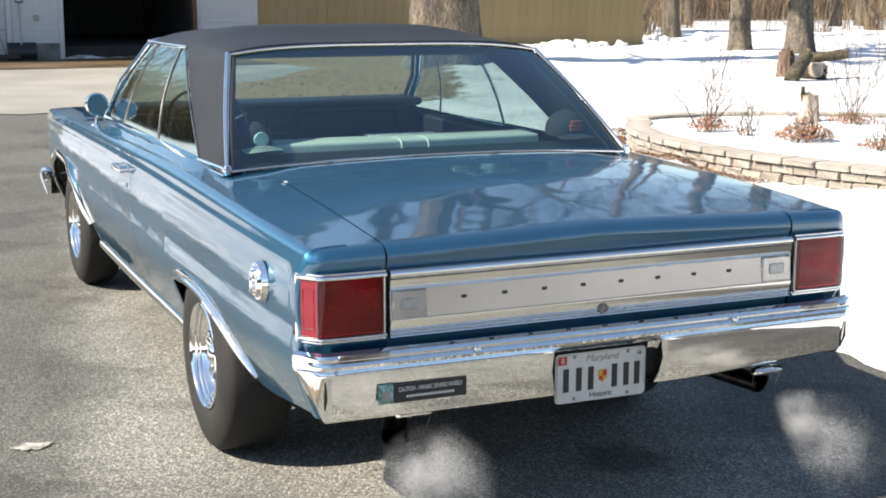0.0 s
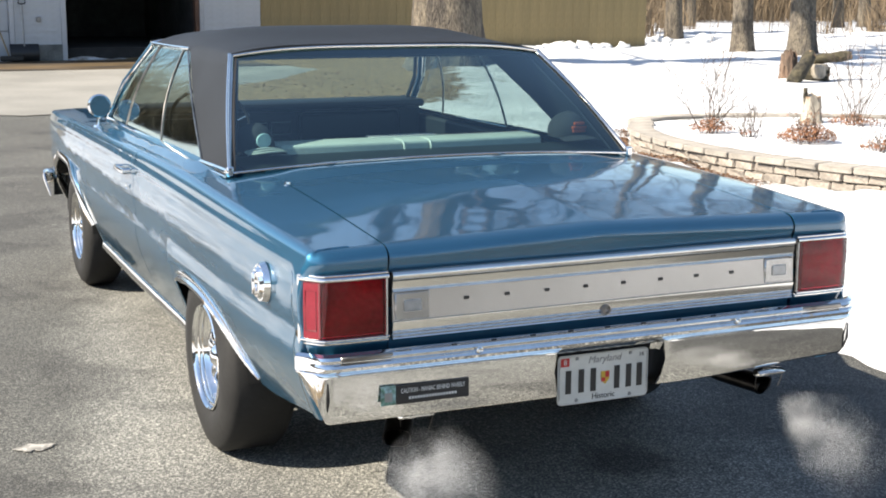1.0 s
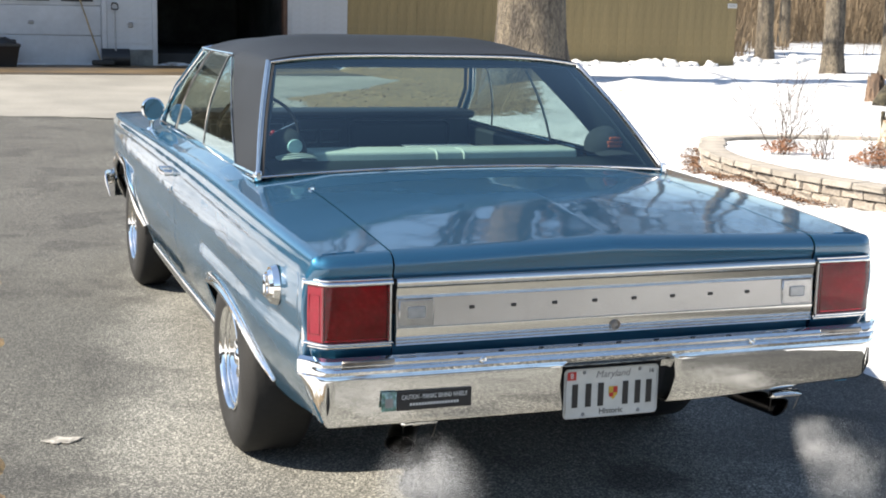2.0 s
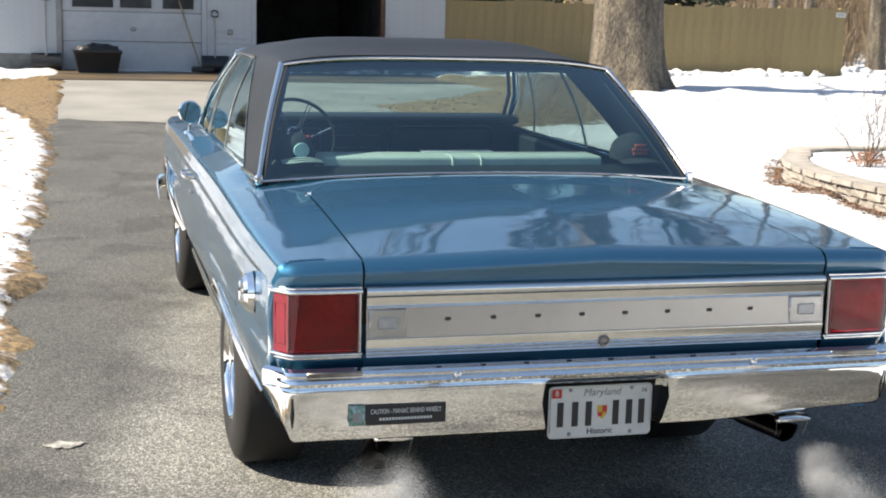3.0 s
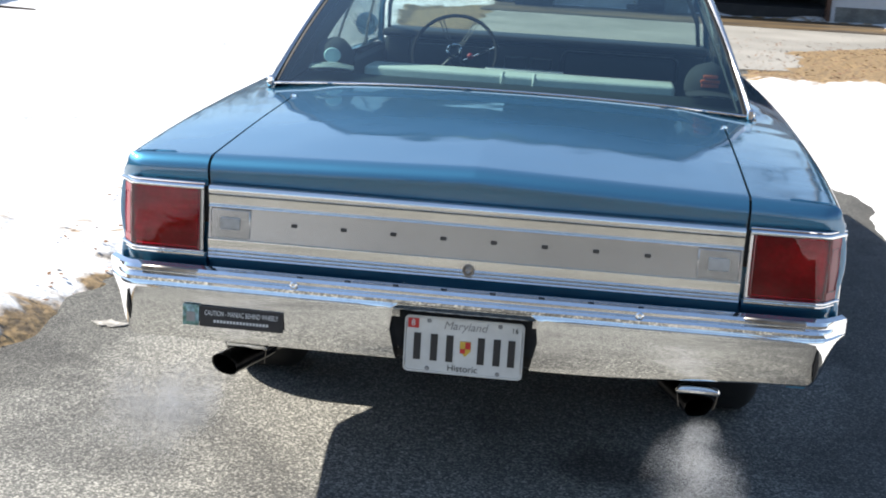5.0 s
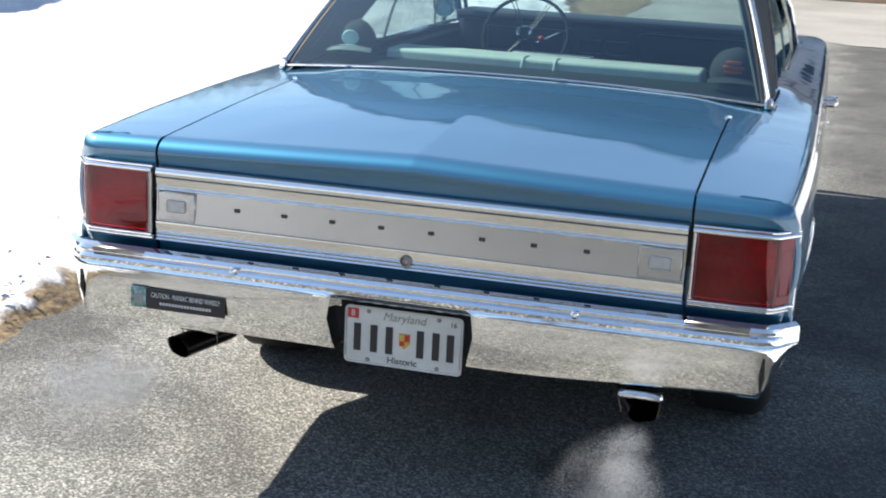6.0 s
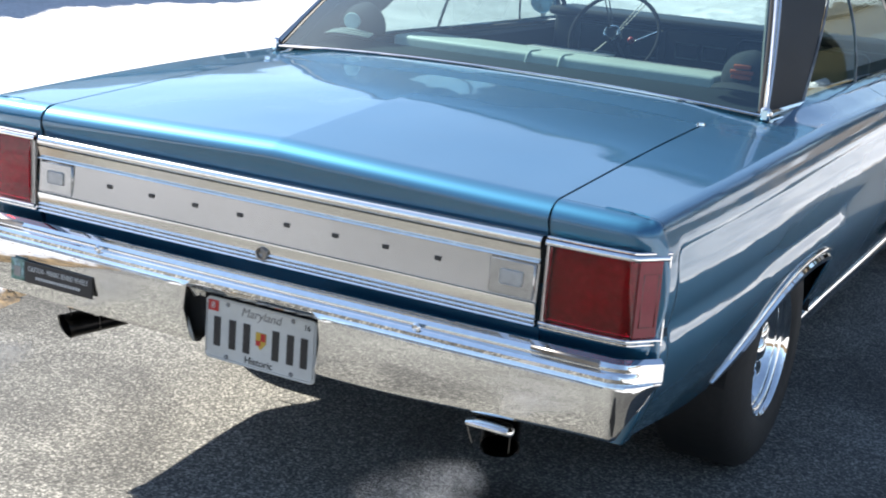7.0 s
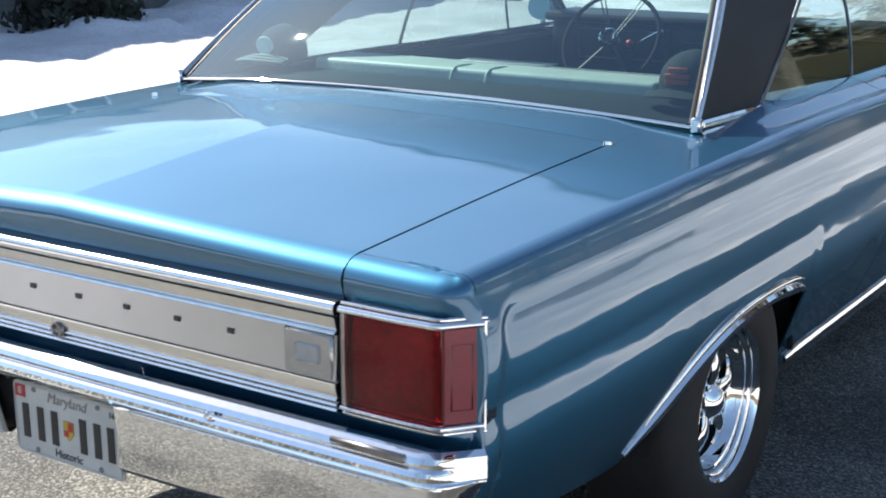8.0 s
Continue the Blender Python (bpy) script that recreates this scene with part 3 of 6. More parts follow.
rings(bm, [[(x, -0.4, 2.95), (x, 6.5, 2.95), (x, 6.5, 3.1), (x, 3.05, 4.5), (x, -0.4, 3.1)] for x in (-3.9, 5.74)])
part("roof", bm, M_ROOFS, garage)
part("outlet_box", boxed(1.28, 1.36, -0.05, -0.015, 0.70, 0.80, 0.008), M_GREY, garage, "grey outdoor outlet box")


def snow_shovel(x, z0, handle, tilt, blade, label):
    sh = thing("snow_shovel", label, "shovel", (x, GY - 0.14, GZ), 0, "tools leaning on the garage")
    part("shaft", rodded([(0, -0.04, 0.28), (tilt, 0.06, 0.28 + handle)], 0.016), M_STRAW if tilt else M_GREY, sh)
    part("grip", rodded(smooth([(tilt - 0.055, 0.06, 0.31 + handle), (tilt - 0.05, 0.06, 0.40 + handle), (tilt, 0.06, 0.42 + handle), (tilt + 0.05, 0.06, 0.40 + handle), (tilt + 0.055, 0.06, 0.31 + handle), (tilt - 0.05, 0.06, 0.31 + handle)], 3), 0.014), M_BLACKP, sh)
    bm = bmesh.new()
    sheet(bm, [[(u, -0.05 - 0.09 * math.sin(math.pi * v) * (1 if blade > 0.3 else 0.4) + 0.05 * v, 0.0 + 0.32 * v) for u in np.linspace(-blade / 2, blade / 2, 7)] for v in np.linspace(0, 1, 6)])
    thick(bm, 0.008)
    part("blade", bm, M_BLACKP, sh)
    return sh


snow_shovel(-1.96, 0, 0.95, 0.0, 0.52, "black-bladed snow shovel leaning on white siding")
snow_shovel(1.03, 0, 0.72, 0.0, 0.50, "short black snow shovel leaning on white siding")
br = thing("push_broom", "push broom with pale handle leaning on the garage door", "broom", (0.75, GY - 0.3, GZ), 0, "tools leaning on the garage")
part("shaft", rodded([(0, 0, 0.10), (-0.36, 0.30, 1.30)], 0.014), M_STRAW, br)
part("head", boxed(-0.16, 0.24, -0.05, 0.04, 0.03, 0.12, 0.015), M_BLACKP, br)
tub = thing("storage_tub", "black plastic tub heaped with dark rubbish bags", "tub", (-1.08, GY - 0.45, GZ), 3)
bm = bmesh.new()
rings(bm, [[(sx * w, sy * d, z) for sx, sy in ((-1, -1), (1, -1), (1, 1), (-1, 1))] for z, w, d in ((0, 0.34, 0.2), (0.34, 0.40, 0.25), (0.36, 0.42, 0.27), (0.40, 0.42, 0.27))])
part("bin", bm, M_TUB, tub)
bm = bmesh.new()
bmesh.ops.create_icosphere(bm, subdivisions=3, radius=0.36)
for v in bm.verts:
    v.co = Vector((v.co.x * 1.05, v.co.y * 0.6, 0.40 + v.co.z * 0.30 + 0.06 * fbm(v.co.x * 6, v.co.y * 6, v.co.z * 6)))
part("rubbish_bag", bm, M_TUB, tub, "wrinkled black rubbish bag")

# ---------------------------------------------------------------- stockade fence
fence = thing("fence", "tan stockade fence of close-set vertical boards", "fence", (5.46, GY + 0.06, 0.21))
rnd = random.Random(4)
BOARDS = []
for k in range(3):
    bm = boxed(-0.0995, 0.0995, -0.012, 0.012, 0.02, 1.50 + 0.02 * k, 0.0015)
    me = bpy.data.meshes.new("board")
    bm.to_mesh(me), bm.free()
    me.materials.append(M_FENCE)
    BOARDS.append(me)
for k in range(43):
    b = new("board", BOARDS[rnd.randrange(3)])
    b.parent = fence
    b.matrix_basis = pose(0.1 + k * 0.2010 + (0.004 if k in (7, 15) else 0), rnd.uniform(-0.0012, 0.0012), 0, 0, rnd.uniform(-0.06, 0.06), rnd.uniform(-0.3, 0.3))
for z in (0.30, 0.85, 1.35):
    part("rail", boxed(0, 8.68, 0.014, 0.054, z, z + 0.08, 0.004), M_FENCE, fence)
for x in (0.1, 2.5, 4.9, 7.2, 8.6):
    part("post", boxed(x - 0.05, x + 0.05, 0.056, 0.15, 0, 1.55, 0.006), M_FENCE, fence)
part("notice", boxed(8.42, 8.64, -0.022, -0.014, 1.36, 1.46), M_WHITE, fence, "small white notice")
for k in range(3):
    part("bar", boxed(8.45, 8.61, -0.024, -0.0225, 1.385 + 0.022 * k, 1.395 + 0.022 * k), M_GREY, fence)


# ---------------------------------------------------------------- trees
def branch_tube(verts, faces, pts, radii, n):
    k0 = len(verts)
    for i, p in enumerate(pts):
        t = (pts[min(i + 1, len(pts) - 1)] - pts[max(i - 1, 0)]).normalized()
        s = t.orthogonal().normalized()
        u = t.cross(s)
        for j in range(n):
            w = 2 * math.pi * j / n
            verts.append(p + (s * math.cos(w) + u * math.sin(w)) * radii[i])
    for i in range(len(pts) - 1):
        for j in range(n):
            a, b = k0 + i * n + j, k0 + i * n + (j + 1) % n
            faces.append((a, b, b + n, a + n))


def tree_meshes(seed, height, radius, first=0.35, limbs=10):
    rnd = random.Random(seed)
    # trunk with root flare and furrowed outline
    tv, tf, n, rows = [], [], 28, 26
    lean = Vector((rnd.uniform(-0.4, 0.4), rnd.uniform(-0.4, 0.4), 0))
    axis = lambda t: Vector((lean.x * t * t + 0.12 * math.sin(3 * t + seed), lean.y * t * t + 0.12 * math.cos(2.6 * t + seed), height * t - 0.15))
    girth = lambda t: radius * ((1 - t) ** 0.75 * 0.94 + 0.06) + radius * 0.5 * math.exp(-t * height / 0.4)
    for i in range(rows):
        t = (i / (rows - 1)) ** 1.8
        c, r = axis(t), girth(t)
        for j in range(n):
            w = 2 * math.pi * j / n
            root = 1 + 0.2 * math.exp(-t * height / 0.4) * math.sin(5 * w + seed) + 0.05 * fbm(math.cos(w) * 3, math.sin(w) * 3, t * height * 0.7)
            tv.append(c + Vector((math.cos(w), math.sin(w), 0)) * r * root)
    for i in range(rows - 1):
        for j in range(n):
            tf.append((i * n + j, i * n + (j + 1) % n, (i + 1) * n + (j + 1) % n, (i + 1) * n + j))
    bv, bf = [], []

    def grow(p, d, length, r, level):
        k = 5 if level < 2 else 4
        pts, q = [p], p.copy()
        for i in range(k):
            d = (d + Vector((rnd.gauss(0, 0.22), rnd.gauss(0, 0.22), rnd.gauss(0.05, 0.16)))).normalized()
            q = q + d * length / k
            pts.append(q.copy())
        branch_tube(bv, bf, pts, [r * (1 - 0.8 * i / k) for i in range(k + 1)], (6, 5, 4, 3)[level])
        if level < 3:
            for _ in range((5, 4, 3)[level]):
                i = rnd.randint(1, k)
                e = (pts[i] - pts[i - 1]).normalized()
                out = (e + Vector((rnd.gauss(0, 0.7), rnd.gauss(0, 0.7), rnd.gauss(0.15, 0.5)))).normalized()
                grow(pts[i], out, length * rnd.uniform(0.42, 0.62), r * (1 - 0.8 * i / k) * 0.7 + 0.003, level + 1)

    for i in range(limbs):
        t = lerp(first, 0.97, (i + 0.5) / limbs)
        w = i * 2.4 + rnd.uniform(-0.4, 0.4)
        grow(axis(t), Vector((math.cos(w), math.sin(w), rnd.uniform(0.35, 0.9))).normalized(), height * lerp(0.42, 0.2, t), girth(t) * 0.45, 0)
    return (tv, tf), (bv, bf)


def bare_tree(seed, height, radius, place, label="tall bare oak with furrowed grey bark", group="bare trees of the yard", **k):
    (tv, tf), (bv, bf) = tree_meshes(seed, height, radius, **k)
    t = thing("tree", label, "tree", place, 0, group)
    pydata("trunk", tv, tf, M_BARK, t, sharp=180)
    pydata("crown", bv, bf, M_TWIG, t, sharp=180)
    return t


big = bare_tree(3, 17, 0.60, (7.5, 18.3, land(7.5, 18.3)), "very thick bare oak with flared roots before the fence", first=0.22, limbs=20)
mid = bare_tree(11, 16, 0.205, (14.88, 19.83, land(15, 20)), limbs=9)
mid2 = bare_tree(23, 15, 0.25, (15.43, 18.70, land(15.5, 18.7)), "bare oak with thick furrowed trunk in the snow", limbs=9)
slim = bare_tree(31, 14, 0.17, (26.5, 31.0, 0.28), "slim bare tree at the edge of the woods", limbs=8)
rnd = random.Random(8)
for k, (x, y, proto, s) in enumerate(((16.7, 25.4, mid, 1.0), (25.3, 31.0, slim, 0.9), (28.0, 31.5, slim, 1.1), (22.5, 33.5, slim, 1.0), (30, 27, mid, 0.9), (33, 33, mid2, 1.0), (24, 25.5, slim, 0.8), (27, 20, mid, 1.0), (31, 15, mid2, 0.9), (26, 9, mid, 1.1), (24, 2, mid2, 1.0), (22, -6, mid, 0.9), (27, -12, mid2, 1.1), (19, -16, mid, 1.0), (12, -20, mid2, 1.0), (5, -23, mid, 1.1), (-3, -21, mid2, 0.9), (16, 37, mid, 1.1), (8, 38, mid2, 1.0), (36, 24, mid, 1.0), (38, 6, mid2, 1.1), (36, -8, mid, 1.0), (34, 29, slim, 1.0), (21, 36, slim, 1.0), (29, 36, slim, 1.1), (18.5, 34, slim, 0.9), (23.5, 29, slim, 1.0), (31.5, 30, slim, 0.9), (35.5, 35, slim, 1.2), (26, 27.5, slim, 0.8))):
    copy_thing(proto, pose(x, y, 0.22, 0, 0, rnd.uniform(0, 360)) @ Matrix.Scale(s, 4))


# ---------------------------------------------------------------- woodland brush far behind
def brush(count, seed, spot, height):
    rnd, verts, faces = random.Random(seed), [], []
    for _ in range(count):
        x, y = spot(rnd)
        h, a, w = height * rnd.uniform(0.35, 1.0), rnd.uniform(0, 6.28), rnd.uniform(0.006, 0.02)
        lx, ly = rnd.gauss(0, 0.25) * h, rnd.gauss(0, 0.25) * h
        k, dx, dy = len(verts), w * math.cos(a), w * math.sin(a)
        verts += [(x - dx, y - dy, 0.1), (x + dx, y + dy, 0.1), (x + dx * 0.7 + lx * 0.4, y + dy * 0.7 + ly * 0.4, h * 0.6), (x - dx * 0.7 + lx * 0.4, y - dy * 0.7 + ly * 0.4, h * 0.6), (x + lx, y + ly, h)]
        faces += [(k, k + 1, k + 2, k + 3), (k + 3, k + 2, k + 4)]
    ob = pydata("brush", verts, faces, M_BRUSH, smooth=False)
    return tagged(ob, "thick brown winter brush along the woods", "brush", kind="stuff")


brush(24000, 1, lambda r: (r.uniform(19, 60), r.uniform(37, 50)), 4.0)
brush(9000, 2, lambda r: (r.uniform(38, 52), r.uniform(-30, 40)), 4.0)
brush(8000, 3, lambda r: (r.uniform(-50, 45), r.uniform(-48, -34)), 4.0)
brush(15000, 5, lambda r: (r.uniform(-34, -4.6), r.uniform(24.5, 36)), 7.0)
brush(1500, 4, lambda r: (lambda a, q: (q[0] + a * math.cos(a * 9), q[1] + a * math.sin(a * 9)))(abs(r.gauss(0, 0.5)), r.choice([(18.6, 29.6), (22, 27), (25, 27.5), (21, 32), (28, 29), (14.6, 24.5), (15.2, 25)])), 1.6)
bm = bmesh.new()
sheet(bm, [[(62 * math.cos(a), 8 + 62 * math.sin(a), z) for a in np.linspace(-2.6, 2.3, 60)] for z in (-0.5, 3, 6.5)])
for v in bm.verts:
    if v.co.z > 6:
        v.co.z += 1.6 * fbm(v.co.x * 0.15, v.co.y * 0.15)
structure(part("backdrop", bm, M_BRUSH), "far wall of brown winter woods")

# ---------------------------------------------------------------- evergreens behind the fence
def pine_tree(seed, height, spread, place):
    """Straight trunk, whorls of drooping boughs set with needle sprays."""
    rnd, verts, faces, bv, bf = random.Random(seed), [], [], [], []
    branch_tube(bv, bf, [Vector((0, 0, height * k / 6 - 0.1)) for k in range(7)], [0.16 * (1 - 0.15 * k) for k in range(7)], 8)
    for w in range(17):
        t = w / 16
        z, reach = lerp(0.5, height * 0.97, t), spread * (1 - t) ** 0.8 + 0.12
        for _ in range(8):
            a, ln = rnd.uniform(0, 6.28), reach * rnd.uniform(0.65, 1.1)
            out = Vector((math.cos(a), math.sin(a), 0))
            for q in range(15):
                f = (q + rnd.random()) / 15
                c = out * ln * f + Vector((rnd.gauss(0, 0.10), rnd.gauss(0, 0.10), z - 0.28 * ln * f * f + rnd.gauss(0, 0.08)))
                u = (out + Vector((rnd.gauss(0, 0.5), rnd.gauss(0, 0.5), rnd.gauss(-0.2, 0.4)))).normalized() * rnd.uniform(0.10, 0.24)
                v = u.orthogonal().normalized() * u.length * 0.32
                k = len(verts)
                verts += [c - u, c + v, c + u, c - v]
                faces.append((k, k + 1, k + 2, k + 3))
    t = thing("pine_tree", "dark green conifer standing behind the fence", "tree", place, 0, "conifers behind the fence")
    pydata("trunk", bv, bf, M_BARK, t, sharp=180)
    pydata("crown", verts, faces, M_PINE, t, smooth=False)
    return t


pine = pine_tree(4, 6.5, 1.7, (6.6, 26.2, 0.25))
for x, y, s in ((9.4, 27.0, 1.1), (11.9, 26.4, 0.95), (14.2, 28.6, 1.15), (4.0, 30.5, 1.25), (8.0, 30.5, 1.3)):
    copy_thing(pine, pose(x, y, 0.25, 0, 0, 77 * x) @ Matrix.Scale(s, 4))

# ---------------------------------------------------------------- house behind the lawn
house = thing("house", "low grey house in its own shade behind snow", "house", (-10.7, 0, 0))
part("wall", boxed(-7.0, 0.0, -13.0, 18.0, 0.55, 2.75), M_HOUSE, house)
part("foundation", boxed(-7.0, 0.04, -13.03, 18.03, -0.1, 0.55), M_FOUND, house)
bm = bmesh.new()
rings(bm, [[(0.45, y, 2.62), (0.45, y, 2.74), (-3.5, y, 4.4), (-7.45, y, 2.74), (-7.45, y, 2.62)] for y in (-13.4, 18.4)])
part("roof", bm, M_ROOFS, house)
for y in (-8.5, -3.0, 3.5, 9.0, 14.0):
    w = part("window", boxed(-0.02, 0.035, y - 0.6, y + 0.6, 1.1, 2.2, 0.008), M_WHITE, house)
    for a in (-0.29, 0.29):
        part("pane", boxed(0.036, 0.045, y + a - 0.25, y + a + 0.25, 1.16, 2.14), M_DARK, w)


def evergreen(place, r, h, seed):
    rnd, verts, faces = random.Random(seed), [], []
    for _ in range(1500):
        a, b, q = rnd.uniform(0, 6.28), rnd.uniform(0, 1) ** 0.6, rnd.uniform(0.55, 1.05)
        z = h * b
        rr = r * math.sqrt(max(0.05, 1 - (b * 1.0) ** 2)) * q * (1 + 0.3 * fbm(a, b * 3, seed))
        c, k = Vector((rr * math.cos(a), rr * math.sin(a), z)), len(verts)
        u = Vector((rnd.gauss(0, 1), rnd.gauss(0, 1), rnd.gauss(0.3, 1))).normalized() * rnd.uniform(0.04, 0.09)
        v = u.orthogonal().normalized() * u.length * 0.4
        verts += [c - u, c + v, c + u, c - v]
        faces.append((k, k + 1, k + 2, k + 3))
    s = thing("bush", "low dark evergreen bush half buried in snow", "bush", place, 0, "bushes along the house")
    pydata("foliage", verts, faces, M_EVERG, s, smooth=False)
    part("stem", rodded([(0, 0, -0.1), (0.02, 0, h * 0.5)], 0.03), M_TWIG, s)
    return s


evergreen((-9.55, 8.5, 0.05), 0.75, 0.55, 3)
evergreen((-9.7, 6.0, 0.05), 0.7, 0.6, 5)
evergreen((-9.9, 12.5, 0.05), 0.5, 0.4, 9)
st = thing("fallen_branch", "thin fallen branch lying on the snow", "branch", (-7.6, 12.7, land(-7.6, 12.7) + 0.14), 18)
part("stick", rodded([(-0.9, 0, 0.03), (-0.3, 0.05, 0.06), (0.4, 0.02, 0.05), (0.95, 0.1, 0.02)], 0.022, taper=[0.6, 1, 0.9, 0.5]), M_TWIG, st)


# ---------------------------------------------------------------- the car
car = thing("car", "glossy blue two-door hardtop with black vinyl roof on asphalt", "car")
W = spline([0.0, 0.4, 1.2, 2.5, 3.8, 4.6, 5.06], [0.914, 0.935, 0.949, 0.954, 0.949, 0.929, 0.889])
EDGE = spline([0.0, 0.6, 1.2, 2.2, 3.4, 4.4, 5.06], [0.895, 0.905, 0.915, 0.925, 0.915, 0.895, 0.865])
UPPER = spline([0.69, 0.73, 0.77, 0.83, 0.90], [-0.012, -0.0035, 0.0, -0.005, -0.024])
LOWER = spline([0.18, 0.28, 0.36, 0.45, 0.54, 0.60, 0.645, 0.69], [-0.150, -0.125, -0.098, -0.057, -0.023, -0.008, -0.003, -0.012])
ZE = spline([0.0, 0.1, 0.6, 1.2, 2.2, 3.4, 4.4, 5.06], [0.912, 0.917, 0.938, 0.955, 0.957, 0.94, 0.915, 0.88])
ZC = spline([0.0, 0.1, 0.6, 1.0, 1.25, 3.5, 4.4, 5.06], [0.922, 0.930, 0.974, 0.998, 1.012, 0.98, 0.955, 0.905])
GAP = 0.0028


def side_x(y, z):
    q = z - (EDGE(y) - 0.90) * step(0.6, 0.9, z)
    return W(y) + (UPPER(q) if q >= 0.69 else LOWER(q)) - inset(y, z)


def inset(y, z):
    """The flank lies a little inside a raised border along the shoulder and down the rear end."""
    a, b, r = y - 0.136, EDGE(y) - 0.026 - z, 0.06
    d = r - math.hypot(max(0.0, r - a), max(0.0, r - b))
    return 0.0085 * step(0.0, 0.034, d)


def top_z(y, x):
    x = abs(x)
    return ZE(y) + (ZC(y) - ZE(y)) * (1 - min(1.0, x / 0.9) ** 2.2) + (0.019 * max(0.0, 1 - x / 0.60) - 0.007 * (1 - min(1.0, x / 0.60) ** 2)) * step(1.02, 0.62, y) + 0.020 * step(0.91, 0.80, x) * step(1.2, 1.6, y) * step(3.7, 3.3, y)


REAR_ARCH = spline([0.72, 0.80, 0.90, 1.00, 1.12, 1.25, 1.40, 1.52, 1.57], [0.385, 0.452, 0.520, 0.560, 0.583, 0.590, 0.583, 0.562, 0.546])
FRONT_ARCH = spline([3.62, 3.66, 3.75, 3.95, 4.2, 4.45, 4.66, 4.75, 4.79], [0.38, 0.52, 0.62, 0.685, 0.70, 0.685, 0.60, 0.50, 0.36])


def lower_edge(y):
    if y < 0.72:
        return lerp(0.445, 0.378, step(0.05, 0.72, y))
    if y <= 1.57:
        return REAR_ARCH(y)
    if y < 1.63:
        return lerp(0.546, 0.30, (y - 1.57) / 0.06)
    if y < 3.62:
        return 0.295
    if y <= 4.79:
        return FRONT_ARCH(y)
    return lerp(0.36, 0.47, step(4.79, 4.83, y))


def panel_rows(y, x_in, s):
    """Half section at station y on side s: up the flank, over the shoulder, in along the top."""
    zb, e, out = lower_edge(y), EDGE(y), []
    crease = 0.69 + (e - 0.90)
    for z in np.linspace(zb, crease, 10):
        out.append((side_x(y, z), float(z)))
    for k in (0.1, 0.2, 0.32, 0.44, 0.56, 0.64, 0.70, 0.74, 0.78, 0.82, 0.86, 0.90, 0.95, 1.0):
        z = lerp(crease, e, k)
        out.append((side_x(y, z), z))
    out += shoulder(y)[1:]
    bx = out[-1][0]
    for x in np.linspace(bx, x_in, 8)[1:]:
        out.append((x, top_z(y, x)))
    return [(x * s, y, z) for x, z in out]


def shoulder(y):
    e = EDGE(y)
    a = Vector((side_x(y, e), e))
    bx = W(y) - 0.062
    b = Vector((bx, top_z(y, bx)))
    c = Vector((W(y) - 0.026, b.y + 0.002))
    return [tuple(a * (1 - t) ** 2 + c * 2 * t * (1 - t) + b * t * t) for t in (0.0, 0.15, 0.3, 0.5, 0.75, 1.0)]


TAIL = [(0.067, 0.072), (0.0630, 0.058), (0.0595, 0.046)] + [(0.0570 + 0.053 * (1 - math.sin(a)), 0.038 * (1 - math.cos(a))) for a in np.linspace(math.pi / 2, 0, 10)]
SEAM = 0.103


def fender_cap(s):
    """Separate end piece over the lamp: flat back, folded corner, flush with the flank."""
    xe = side_x(SEAM, 0.85)
    plan = [(0.676, 0.056), (0.72, 0.056), (0.77, 0.0562), (0.82, 0.057), (0.848, 0.0585), (0.862, 0.061), (0.872, 0.066), (0.884, 0.073), (0.895, 0.081), (0.904, 0.089), (xe - 0.001, 0.096), (xe, SEAM - 0.002)]
    sh, cols = shoulder(SEAM), []
    n = len(plan)
    for i, (x, y) in enumerate(plan):
        k = step(4, n - 2, i)
        inward = Vector((-k, 1 - 0.9 * k, 0)).normalized()
        col = [Vector((x, y, 0.846)) - inward * -0.011 * (1 - k), Vector((x, y, 0.868)) + inward * 0.002 * (1 - k)]
        top_y = SEAM - 0.002
        for q, a in enumerate(np.linspace(0, math.pi / 2, 6)):
            rear = Vector((x, y, 0)) + inward * (0.024 + 0.019 * (1 - k)) * (1 - math.cos(a))
            rear.z = top_z(SEAM, x) - 0.036 * (1 - math.sin(a))
            side = Vector((sh[q][0] - (xe - x), y, sh[q][1]))
            col.append(rear.lerp(side, step(7, n - 1, i)))
        q = Vector((lerp(0.676, sh[-1][0], i / (n - 1)), top_y, 0))
        q.z = top_z(SEAM, q.x)
        p = col[-1]
        for t in (0.5, 1.0):
            m = p.lerp(q, t)
            col.append(m)
        cols.append([(v.x * s, v.y, v.z) for v in col])
    return cols


def stations(y0, y1, gap=0.05):
    marks = [0.122, 0.132, 0.142, 0.147, 0.152, 0.158, 0.166, 0.176, 0.188, 0.21, 0.24, 0.719, 0.74, 0.77, 0.80, 0.83, 0.86, 0.90, 0.96, 1.0, 1.06, 1.13, 1.20, 1.30, 1.40, 1.50, 1.57, 1.63, 3.62, 3.64, 3.66, 3.70, 3.75, 3.85, 3.95, 4.08, 4.2, 4.32, 4.45, 4.56, 4.66, 4.71, 4.75, 4.79]
    ys = sorted({round(float(y), 4) for y in np.arange(y0, y1, 0.08)} | {m for m in marks if y0 < m < y1} | {y1})
    return ys


def x_inner(y):
    return float(np.interp(y, [0, 1.24, 1.7, 2.2, 3.4, 5.06], [0.676, 0.676, 0.742, 0.792, 0.785, 0.70]))


